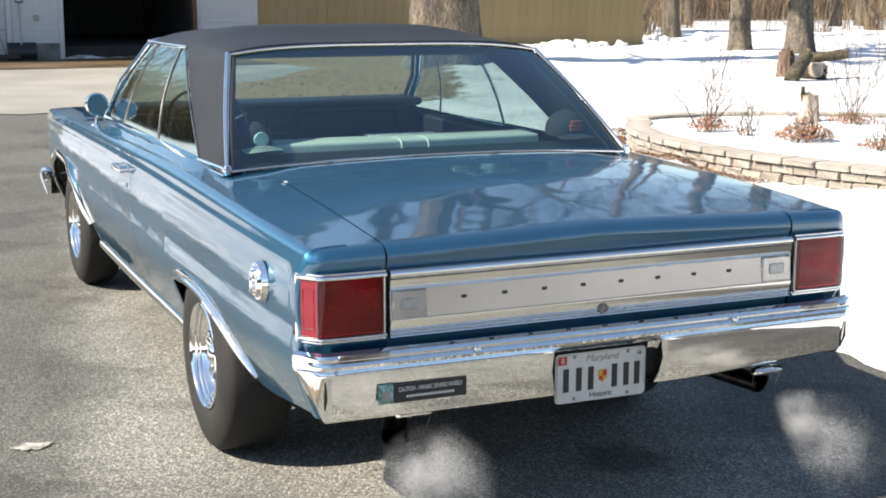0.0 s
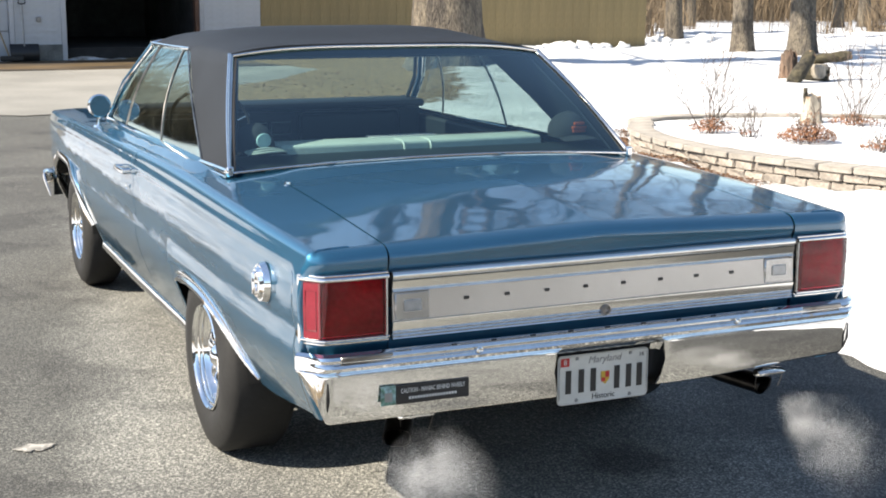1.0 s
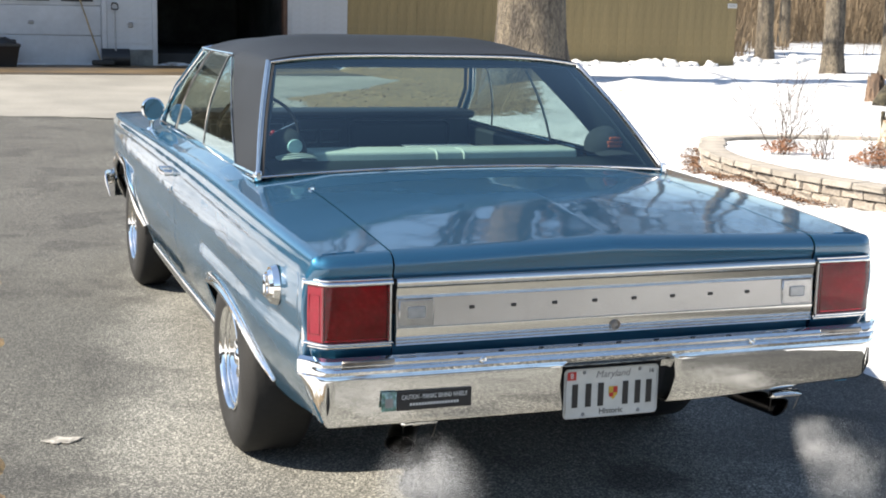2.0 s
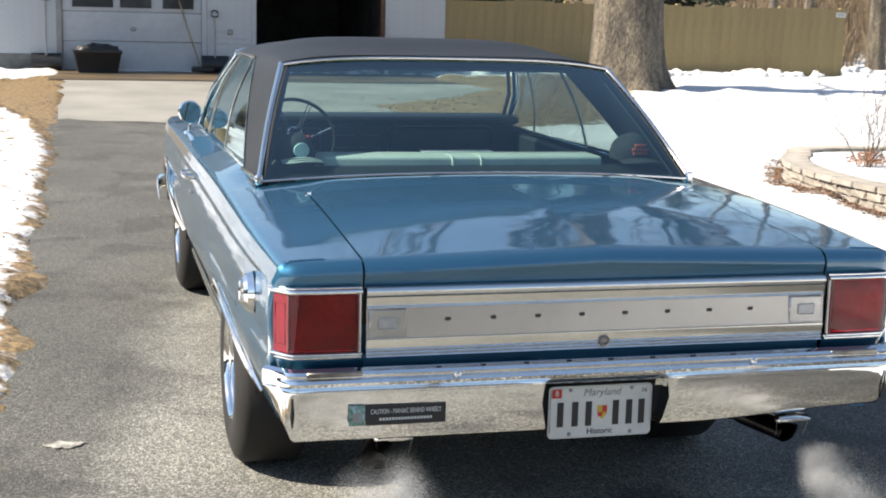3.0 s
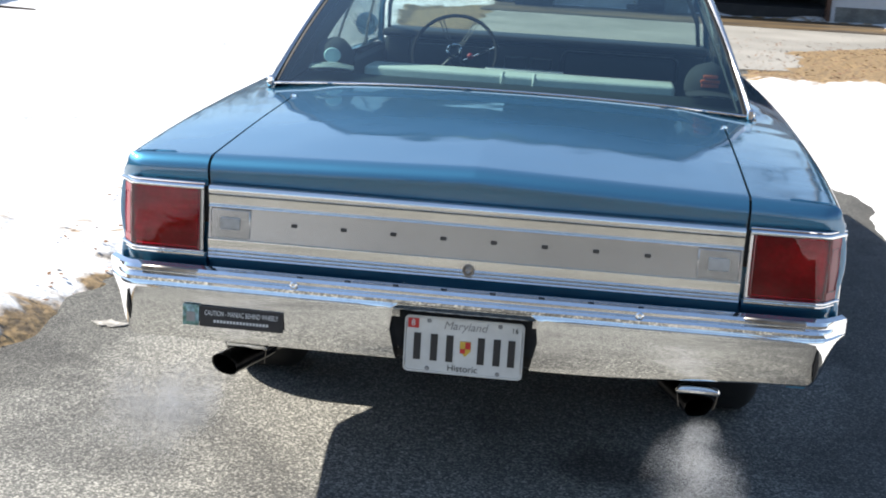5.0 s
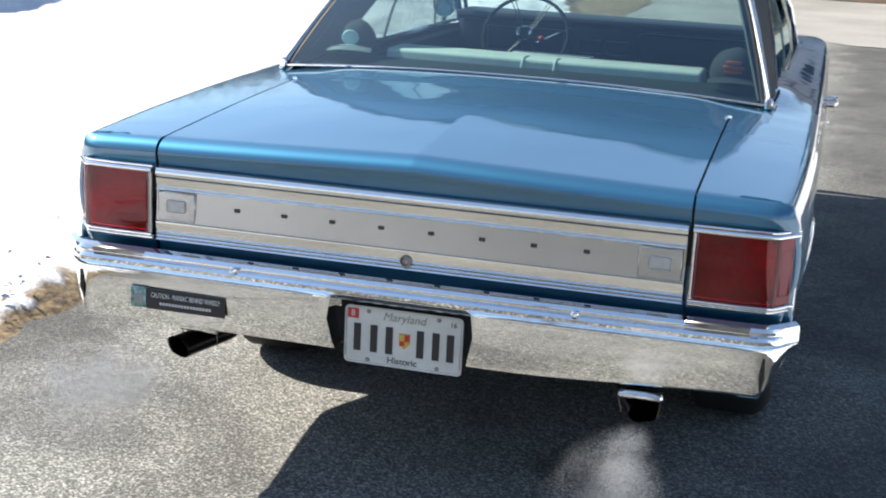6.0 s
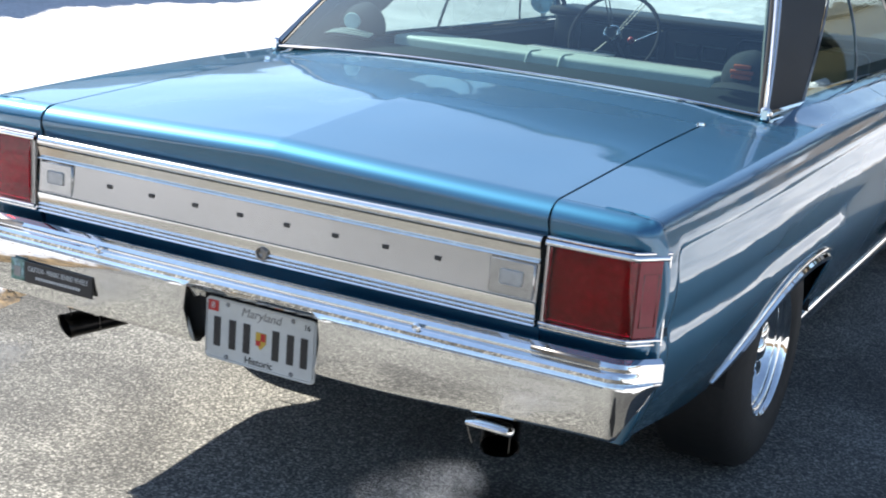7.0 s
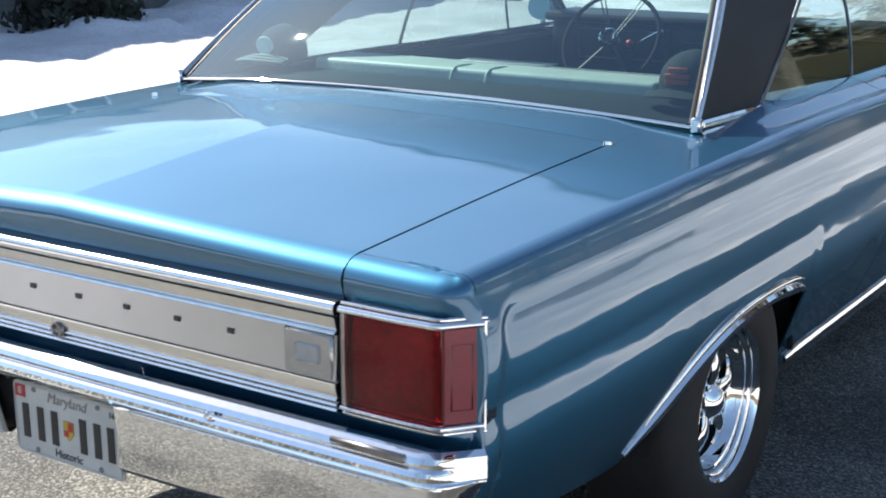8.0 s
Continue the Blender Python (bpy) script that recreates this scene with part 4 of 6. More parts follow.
for s in (-1, 1):
    bm = bmesh.new()
    sheet(bm, [panel_rows(y, x_inner(y), s) for y in stations(SEAM, 2.2 - GAP)])
    thick(bm, 0.004)
    qp = part("quarter_panel", bm, M_PAINT, car, sharp=32)
    bm = bmesh.new()
    sheet(bm, fender_cap(s))
    part("fender_cap", thick(bm, 0.004), M_PAINT, qp, sharp=32)
    bm = bmesh.new()
    sheet(bm, [[(s * (side_x(SEAM, z) - o), y, z) for z in np.linspace(0.445, 0.846, 14)] for y, o in ((SEAM - 0.001, 0.0), (0.099, 0.001), (0.0965, 0.004), (0.0955, 0.012), (0.0955, 0.05))])
    part("end_strip", bm, M_PAINT, qp)
    bm = bmesh.new()
    sheet(bm, [[(s * x, SEAM + o, top_z(SEAM, x) - 0.006) for x in np.linspace(0.67, 0.86, 6)] for o in (-0.02, 0.02)])
    part("seam_seal", bm, M_SEAL, car)
    bm = bmesh.new()
    sheet(bm, [panel_rows(y, x_inner(y), s) for y in stations(2.2 + GAP, 3.43 - GAP)])
    thick(bm, 0.004)
    dr = part("door", bm, M_PAINT, car, sharp=32)
    hb = rodded([(s * 0.968, 2.27, 0.868), (s * 0.977, 2.31, 0.870), (s * 0.977, 2.40, 0.870), (s * 0.968, 2.44, 0.868)], 0.007, 0.011, 10)
    rod(hb, [(s * 0.94, 2.43, 0.868), (s * 0.970, 2.43, 0.868)], 0.010)
    rod(hb, [(s * 0.94, 2.275, 0.868), (s * 0.972, 2.275, 0.868)], 0.013)
    part("door_handle", hb, M_CHROME, dr, "chrome push-button handle")
    bm = bmesh.new()
    lathe(bm, [(0.0, 0.0), (0.004, 0.006), (0.0, 0.012)], "x", 12, (s * 0.953, 2.30, 0.80))
    part("lock", bm, M_CHROME, dr)
    bm = bmesh.new()
    sheet(bm, [panel_rows(y, x_inner(y), s) for y in stations(3.43 + GAP, 5.05)])
    thick(bm, 0.004)
    part("front_fender", bm, M_PAINT, car, sharp=32)
    # dark strips that close the seams from within
    for y in (2.2, 3.43):
        bm = bmesh.new()
        sheet(bm, [[(p[0] - s * 0.010 * (1 if i < 26 else 0.2), p[1], p[2] - (0.010 if i >= 23 else 0)) for i, p in enumerate(panel_rows(q, x_inner(y) - 0.02, s))] for q in (y - 0.02, y + 0.02)])
        part("seam_seal", bm, M_SEAL, car)
    bm = bmesh.new()
    sheet(bm, [[(s * (0.673 + a), y, top_z(max(y, 0.09), 0.673) - d - 0.012) for a in (-0.02, 0.02)] for y, d in [(0.075, 0.16), (0.075, 0.07), (0.085, 0.03)] + [(q, 0) for q in np.linspace(0.10, 1.0, 10)]])
    part("seam_seal", bm, M_SEAL, car)
    # wheel opening mouldings
    arch = [(s * (side_x(y, lower_edge(y)) + 0.004), y, lower_edge(y) + 0.004) for y in np.concatenate([np.linspace(0.725, 1.0, 12), np.linspace(1.03, 1.565, 14)])]
    ends = [0.35, 0.6, 0.8, 0.95] + [1.0] * 18 + [0.95, 0.8, 0.6, 0.3]
    part("rear_arch_moulding", rodded(arch, 0.013, 0.014, 8, taper=ends), M_CHROME, car)
    arch2 = [(p[0] + s * 0.006, p[1] - 0.012, p[2] + 0.026 * math.sin(math.pi * min(1, (i + 1) / 9)) ** 0.5 if i < 5 else p[2] + 0.026) for i, p in enumerate(arch[2:-1])]
    part("rear_arch_lip", rodded(arch2, 0.006, 0.008, 8, taper=[0.3, 0.6, 0.85] + [1.0] * (len(arch2) - 6) + [0.85, 0.6, 0.3]), M_CHROME, car)
    arch = [(s * (side_x(y, FRONT_ARCH(y)) + 0.004), y, FRONT_ARCH(y) + 0.004) for y in np.concatenate([np.linspace(3.63, 3.8, 9), np.linspace(3.84, 4.58, 16), np.linspace(4.61, 4.78, 8)])]
    part("front_arch_moulding", rodded(arch, 0.014, 0.022, 8), M_CHROME, car)
    part("sill_moulding", rodded([(s * (side_x(y, 0.32) + 0.006), y, 0.315) for y in np.linspace(1.69, 3.60, 16)], 0.010, 0.022, 8, taper=[0.5] + [1.0] * 15), M_CHROME, car)
    part("sill", boxed(min(s * 0.74, s * 0.80), max(s * 0.74, s * 0.80), 1.66, 3.6, 0.24, 0.31, 0.01), M_UNDER, car)

# trunk lid, filler panel before the rear window, hood and front
bm = bmesh.new()
LX = 0.670
xs = sorted([float(x) for x in np.linspace(-LX, LX, 31)] + [-0.006, 0.006])
cols = TAIL + [(float(y), 0.0) for y in np.linspace(0.12, 0.9856, 15)]
sheet(bm, [[(x, y, top_z(max(y, 0.09), x) - d if d < 0.07 else 0.849) for x in xs] for y, d in cols])
thick(bm, 0.006)
lid = part("trunk_lid", bm, M_PAINT, car, sharp=32)
bm = bmesh.new()


def glass_foot(x):
    """Lower edge of the rear window."""
    u = min(1.0, abs(x) / 0.775)
    return Vector((x, 1.215 - 0.035 * (1 - u * u), 0.989 + 0.030 * (1 - u ** 2.2)))


rows = []
for t in (0, 0.17, 0.33, 0.5, 0.67, 0.83, 0.93, 1.0):
    row = []
    for x in np.linspace(-0.6755, 0.6755, 35):
        g = glass_foot(x)
        y = lerp(0.9868, g.y + 0.02, t)
        z = lerp(top_z(0.991, x), g.z - 0.010, t) + 0.004 * math.sin(math.pi * t)
        row.append((x, y, lerp(z, top_z(y, x), step(0.54, 0.670, abs(x)) if t < 1 else 0)))
    rows.append(row)
sheet(bm, rows)
thick(bm, 0.004)
part("deck_panel", bm, M_PAINT, car)
bm = bmesh.new()
sheet(bm, [[(x, 0.988 + a, top_z(0.99, x) - 0.009) for x in np.linspace(-0.66, 0.66, 12)] for a in (-0.02, 0.02)])
part("seam_seal", bm, M_SEAL, car)
for s in (-1, 1):
    bm = bmesh.new()
    lathe(bm, [(0.0, 0.011), (0.006, 0.010), (0.009, 0.0)], "z", 12, (s * 0.672, 0.975, top_z(0.975, 0.672)))
    part("lid_bumper", bm, M_CHROME, car)
bm = bmesh.new()
sheet(bm, [[(x, y, top_z(y, x)) for x in np.linspace(-0.70, 0.70, 17)] for y in np.linspace(3.62, 5.03, 14)])
thick(bm, 0.005)
part("hood", bm, M_PAINT, car)
bm = bmesh.new()
sheet(bm, [[(x, y, top_z(y, x) - 0.004) for x in np.linspace(-0.80, 0.80, 17)] for y in (3.30, 3.45, 3.615)])
part("cowl", bm, M_BLACKP, car)
part("grille", boxed(-0.86, 0.86, 4.99, 5.03, 0.50, 0.86, 0.01), M_SILVER, car)
bm = bmesh.new()
rings(bm, [[(x, lerp(5.0, 5.09, 1 - abs(x / 0.93) ** 4) + o, z) for o, z in ((0, 0.38), (0.05, 0.40), (0.06, 0.5), (0.03, 0.54), (-0.02, 0.54))] for x in np.linspace(-0.88, 0.88, 17)])
fb = part("front_bumper", bm, M_CHROME, car)
for s in (-1, 1):
    part("bumper_wing", rodded(smooth([(s * 0.87, 5.09, 0.49), (s * 0.925, 5.04, 0.487), (s * 0.943, 4.90, 0.470), (s * 0.946, 4.66, 0.425)], 4), 0.010, 0.046, 12, power=0.8, taper=[1] * 6 + [0.96, 0.9, 0.8, 0.68, 0.55, 0.4, 0.12]), M_CHROME, fb)

# tail panel
part("tail_panel", boxed(-0.850, 0.850, 0.092, 0.105, 0.55, 0.88), M_PAINT, car)
bm = bmesh.new()
rings(bm, [[(x, 0.078, 0.58), (x, 0.066, 0.668), (x, 0.09, 0.668), (x, 0.10, 0.58)] for x in np.linspace(-LX, LX, 9)])
part("lower_lid_edge", bm, M_PAINT, lid)
for s in (-1, 1):
    bm = bmesh.new()
    rings(bm, [[(s * x, y + 0.028, 0.56), (s * x, y + 0.016, 0.60), (s * x, y + 0.006, 0.64), (s * x, y - 0.002, 0.660), (s * x, y + 0.004, 0.672), (s * x, y + 0.02, 0.672), (s * x, y + 0.035, 0.56)] for x, y in ((0.676, 0.058), (0.75, 0.058), (0.83, 0.060), (0.865, 0.070), (0.890, 0.086), (0.900, 0.100), (0.901, 0.14))])
    part("fender_end", bm, M_PAINT, car)
trim = part("trim_panel", boxed(-LX + 0.004, LX - 0.004, 0.050, 0.068, 0.664, 0.852), M_SILVER, lid, "brushed silver panel across the tail")


def strip(name, prof, material, label="", x1=LX - 0.003):
    """A moulding across the tail from a profile of (y, z), top to bottom."""
    bm = bmesh.new()
    rings(bm, [[(x, y, z) for y, z in prof] + [(x, 0.058, prof[-1][1]), (x, 0.058, prof[0][1])] for x in np.linspace(-x1, x1, 9)])
    return part(name, bm, material, trim, label, sharp=30)


def round_strip(name, z0, z1, y0, depth, material):
    return strip(name, [(y0 - depth * math.sin(a), lerp(z1, z0, 0.5 - 0.5 * math.cos(a))) for a in np.linspace(0.05, math.pi - 0.05, 9)], material)


round_strip("upper_moulding", 0.829, 0.854, 0.049, 0.011, M_SATIN)
strip("upper_cove", [(0.0405, 0.8285), (0.0435, 0.818), (0.0475, 0.804)], M_SATIN, "bright cove reflecting the ground")
round_strip("upper_bead", 0.797, 0.8035, 0.048, 0.008, M_CHROME)
strip("name_panel", [(0.0480, 0.7965), (0.0462, 0.757), (0.0428, 0.7185)], M_SILVER, "matt silver panel with dark spaced letters")
strip("lower_moulding", [(0.0400, 0.7155), (0.0395, 0.713), (0.0455, 0.690)], M_SATIN, "bright lower moulding")
round_strip("lower_rib", 0.6835, 0.6905, 0.048, 0.006, M_SATIN)
round_strip("lower_rib", 0.6745, 0.6815, 0.048, 0.006, M_CHROME)
round_strip("lower_rib", 0.6650, 0.6725, 0.048, 0.006, M_CHROME)
for k in range(8):
    x = -0.446 + k * 0.1263
    part("letter_bar", boxed(x - 0.0075, x + 0.0075, 0.0440, 0.0478, 0.7600, 0.7695, 0.0006), M_GREY2, trim, "small dark bar of lettering")
for s in (-1, 1):
    x = s * 0.610
    rl = part("reverse_lamp", boxed(x - 0.052, x + 0.052, 0.0405, 0.050, 0.7185, 0.7965, 0.004), M_CLEAR2, trim, "clear ribbed reversing lamp")
    part("lamp_lens", boxed(x - 0.026, x + 0.026, 0.0378, 0.0412, 0.743, 0.775, 0.003), M_CLEAR, rl)
bm = bmesh.new()
lathe(bm, [(0.0, 0.0), (-0.004, 0.006), (-0.003, 0.009), (-0.007, 0.011), (-0.007, 0.014), (0.0, 0.016)], "y", 24, (0, 0.043, 0.690))
part("lock_emblem", bm, M_PIPE, trim, "round chrome lock medallion")


M_REFL = mat("silvered reflector", (0.62, 0.6, 0.58), 0.30, 0.75, 0.2, 70, 8, bump=0.25, bump_scale=0.004)


# tail lamps: flat lens that bends forward at the corner
def lamp_y(x):
    return 0.050 + 0.058 * min(1.0, max(0.0, (x - 0.864) / 0.046)) + 0.004 * step(0.78, 0.864, x)


def lamp_ring(s, x0, x1, z0, z1, proud, n=14, sag=0.0):
    rows = []
    for x in np.linspace(x0, x1, n):
        k = step(0.84, 0.90, x)
        rows.append([(s * x, lamp_y(x) - proud, z0 + 0.012 * k * (1 if sag else 0)), (s * x, lamp_y(x) - proud - 0.002, (z0 + z1) / 2), (s * x, lamp_y(x) - proud, z1 - 0.012 * k * (1 if sag else 0)), (s * x, lamp_y(x) + 0.03, z1), (s * x, lamp_y(x) + 0.03, z0)])
    return rows


for s in (-1, 1):
    bm = bmesh.new()
    rings(bm, lamp_ring(s, 0.679, 0.912, 0.672, 0.846, 0.000))
    lamp = part("tail_lamp", bm, M_CHROME, car, "red tail lamp in a chrome surround")
    bm = bmesh.new()
    sheet(bm, [[(s * x, lamp_y(x) - 0.007 + 0.006 * v * v, lerp(0.689, 0.836, 0.5 + 0.5 * v)) for x in np.linspace(0.694, 0.869, 12)] for v in np.linspace(-1, 1, 9)])
    part("reflector", bm, M_REFL, lamp, "silvered reflector behind the lens")
    bm = bmesh.new()
    sheet(bm, [[(s * x, lamp_y(x) - 0.013 - 0.002 * (1 - v * v), lerp(0.685, 0.840, 0.5 + 0.5 * v)) for x in np.linspace(0.692, 0.871, 12)] for v in np.linspace(-1, 1, 7)])
    part("lens", thick(bm, 0.002), M_LENS, lamp, "deep red glossy lens")
    for x in (0.692, 0.871):
        part("lens_edge", rodded([(s * x, lamp_y(x) - 0.010, 0.686), (s * x, lamp_y(x) - 0.010, 0.839)], 0.002, 0.005, 6), M_RED, lamp)
    bm = bmesh.new()
    rings(bm, lamp_ring(s, 0.8715, 0.907, 0.685, 0.840, 0.008, 7))
    part("corner_lens", bm, M_RED2, lamp, "paler red wrap-round lens")
    for z, half in ((0.8455, 0.0062), (0.6795, 0.0042)):
        part("rim", rodded([(s * x, lamp_y(x) - 0.009, z) for x in np.linspace(0.679, 0.912, 22)], 0.0055, half, 10), M_CHROME, lamp)
    for z in (0.8545, 0.6690):
        part("rim", rodded([(s * x, lamp_y(x) - 0.002, z) for x in np.linspace(0.679, 0.914, 22)], 0.004, 0.0032, 8), M_CHROME, lamp)
    part("ridge", rodded([(s * 0.871, lamp_y(0.871) - 0.011, 0.687), (s * 0.871, lamp_y(0.871) - 0.011, 0.838)], 0.003, 0.003, 6), M_RED, lamp)
    part("lens_rib", rodded(smooth([(s * x, lamp_y(x) - 0.0095, z) for x, z in ((0.879, 0.706), (0.879, 0.814), (0.900, 0.814), (0.900, 0.706), (0.879, 0.706))], 1), 0.0014, 0.0014, 6), M_RED, lamp)
    part("rim", rodded([(s * 0.6845, 0.044, 0.675), (s * 0.6845, 0.044, 0.848)], 0.0058, 0.004, 8), M_SILVER, lamp)
    part("rim", rodded([(s * 0.9115, lamp_y(0.9115) - 0.004, 0.672), (s * 0.9115, lamp_y(0.9115) - 0.004, 0.850)], 0.0035, 0.005, 8), M_CHROME, lamp)

# rear bumper
PROF = [(0.048, 0.628), (0.036, 0.645), (0.014, 0.648), (0.001, 0.641), (-0.004, 0.633), (-0.001, 0.627), (-0.001, 0.6245), (-0.009, 0.620), (-0.013, 0.613), (-0.010, 0.604), (0.003, 0.598), (0.000, 0.592), (-0.001, 0.582), (0.0045, 0.530), (0.013, 0.468), (0.023, 0.450), (0.047, 0.444), (0.085, 0.458)]


def bumper_plan(q):
    """Place and turn of the face at q along the bumper: nearly straight, then wrapped round the corner."""
    a, sg = abs(q), math.copysign(1, q)
    x, y, th = min(a, 0.845), 0.012 * (min(a, 0.845) / 0.9) ** 2, 0.0
    if a > 0.845:
        th = min(0.85, (a - 0.845) / 0.070)
        x, y = 0.845 + 0.070 * math.sin(th), y + 0.070 * (1 - math.cos(th))
        rest = max(0.0, a - 0.845 - 0.85 * 0.070)
        x, y = x + rest * math.cos(th), y + rest * math.sin(th)
    return sg * x, y, sg * th


def bumper_at(q, depth, z):
    x, y, th = bumper_plan(q)
    return (x - math.sin(th) * depth, y + math.cos(th) * depth, z)


def bumper_shift(x):
    return bumper_plan(x)[1]


bm = bmesh.new()
qs = sorted(set([float(x) for x in np.linspace(-0.845, 0.845, 40)] + [s * v for s in (-1, 1) for v in (0.150, 0.165, 0.168, 0.19, 0.215, 0.26, 0.855, 0.866, 0.878, 0.890, 0.902, 0.914, 0.926, 0.938, 0.950, 0.962)]))
loops = []
for q in qs:
    ring, aq = [], abs(q)
    base = 0.444 + 0.022 * step(0.25, 0.85, q)
    lo = 0.578 if aq < 0.1665 else base
    if aq > 0.872:
        lo = lerp(base, 0.592, ((aq - 0.872) / 0.09) ** 1.15)
    for y, z in PROF:
        if z < 0.600:
            z = 0.600 - (0.600 - z) * (0.600 - lo) / (0.600 - 0.444)
        if aq > 0.845:
            k = (aq - 0.845) / 0.117
            y = min(y, lerp(0.085, 0.016, min(1.0, k * 1.4)))
            y = lerp(y, max(y, 0.0), min(1.0, k * 1.5))
        # the plate opening widens upwards
        lean = 0.028 * min(1.0, max(0.0, (z - 0.444) / 0.130)) * (1 - step(0.582, 0.598, z)) * max(0.0, min(aq / 0.165, (0.36 - aq) / 0.195))
        ring.append(bumper_at(q + math.copysign(lean, q), y, z))
    loops.append(ring)
rings(bm, loops)
bumper = part("rear_bumper", bm, M_CHROME, car, "polished chrome bumper with plate recess", sharp=28)
part("plate_recess", boxed(-0.206, 0.206, 0.066, 0.078, 0.468, 0.60), M_UNDER, bumper)
for s in (-1, 1):
    part("impact_rib", rodded([(s * x, bumper_shift(x) - 0.006, 0.5885) for x in np.linspace(0.22, 0.84, 14)], 0.006, 0.0045, 8, taper=[0.3] + [1] * 12 + [0.3]), M_CHROME, bumper)
    part("corner_slot", rodded([bumper_at(s * 0.868, 0.012, 0.488), bumper_at(s * 0.866, -0.0005, 0.525), bumper_at(s * 0.866, -0.002, 0.572)], 0.006, 0.004, 8, taper=[0.3, 1, 0.4]), M_BLACKP, bumper, "dark upright slot at the bumper corner")
    part("end_slot", boxed(min(s * 0.68, s * 0.83), max(s * 0.68, s * 0.83), 0.0035, 0.020, 0.6275, 0.6415, 0.003), M_PIPE, bumper)
    bm = bmesh.new()
    lathe(bm, [(0, 0.0), (-0.003, 0.006), (0.0, 0.010)], "y", 12, (s * 0.43, -0.011, 0.626))
    part("bumper_bolt", bm, M_CHROME, bumper)
    part("body_apron", boxed(min(s * 0.10, s * 0.86), max(s * 0.10, s * 0.86), 0.105, 0.13, 0.45, 0.66), M_UNDER, car)

# licence plate
PLATE_EDGE = [(cx * 0.1525 - cx * 0.013 + 0.013 * math.cos(a), 0.4865 + cz * 0.0745 - cz * 0.013 + 0.013 * math.sin(a)) for cx, cz, a0 in ((1, 1, 0), (-1, 1, 90), (-1, -1, 180), (1, -1, 270)) for a in np.radians(np.linspace(a0, a0 + 90, 6))]
bm = bmesh.new()
rings(bm, [[(x * k, y, 0.4865 + (z - 0.4865) * k) for x, z in PLATE_EDGE] for y, k in ((0.050, 1.0), (0.047, 1.0), (0.046, 0.994))])
plate = part("licence_plate", bm, M_PLATE, car, "white plate with dark characters and a small crest")
PF = pose(0, 0.0450, 0, 90, 0, 0)
part("plate_rim", rodded([(x * 0.968, 0.0456, 0.4865 + (z - 0.4865) * 0.935) for x, z in PLATE_EDGE + PLATE_EDGE[:1]], 0.0016, 0.0016, 6), M_PLATE, plate)
letters("state_name", "Maryland", 0.030, M_GREY, plate, pose(0.002, 0.0452, 0.541, 90, 0, 0), shear=0.25)
letters("plate_class", "Historic", 0.024, M_INK, plate, pose(0.0, 0.0452, 0.4295, 90, 0, 0))
for x in (-0.118, -0.075, -0.035, 0.045, 0.085, 0.122):
    part("character_bar", boxed(x - 0.009, x + 0.009, 0.0440, 0.0462, 0.446, 0.516), M_INK, plate, "dark bar of a plate character")
bm = bmesh.new()
rings(bm, [[(0.005 + 0.014 * u, y, 0.483 + 0.020 * v) for u, v in ((-1, 1), (1, 1), (1, -0.2), (0, -1), (-1, -0.2))] for y in (0.0440, 0.0462)])
part("crest", bm, M_YELLOW, plate, "small yellow and red crest")
part("crest_quarter", boxed(0.005, 0.018, 0.0434, 0.0442, 0.484, 0.502), M_REDP, plate)
part("crest_quarter", boxed(-0.008, 0.005, 0.0434, 0.0442, 0.472, 0.484), M_REDP, plate)
tag_ = part("month_sticker", boxed(-0.144, -0.116, 0.0440, 0.0462, 0.529, 0.554), M_REDP, plate, "red month sticker")
letters("month", "8", 0.022, M_WHITE, tag_, pose(-0.130, 0.0436, 0.5415, 90, 0, 0))
letters("year", "16", 0.018, M_INK, plate, pose(0.128, 0.0452, 0.5415, 90, 0, 0))
for x, z in ((-0.09, 0.424), (0.09, 0.424), (-0.09, 0.550), (0.09, 0.550)):
    bm = bmesh.new()
    lathe(bm, [(0, 0.0), (-0.003, 0.004), (0.0, 0.006)], "y", 10, (x, 0.0455, z))
    part("plate_screw", bm, M_GREY, plate)

# bumper sticker
sticker = part("bumper_sticker", boxed(-0.674, -0.457, -0.0045, 0.0, 0.494, 0.547), M_INK, car, "black bumper sticker with white words")
sticker.matrix_basis = pose(0, 0.0062, 0.0, 0, 0, 0)
letters("sticker_words", "CAUTION - MANIAC BEHIND WHEEL!!", 0.0185, M_WHITE, sticker, pose(-0.5655, -0.0052, 0.5305, 90, 0, 0) @ Matrix.Diagonal((0.60, 1, 1, 1)))
bm = bmesh.new()
for k in range(17):
    box(bm, -0.637 + k * 0.0085, -0.631 + k * 0.0085, -0.0052, -0.0045, 0.5065, 0.5135)
part("web_line", bm, M_WHITE, sticker, "small white line of unreadable words")
part("sticker_picture", boxed(-0.718, -0.676, -0.0045, 0.0, 0.495, 0.549), M_DECAL, sticker, "small coloured picture square")
part("picture_shape", boxed(-0.708, -0.686, -0.0055, -0.0045, 0.505, 0.530), M_GREY, sticker)

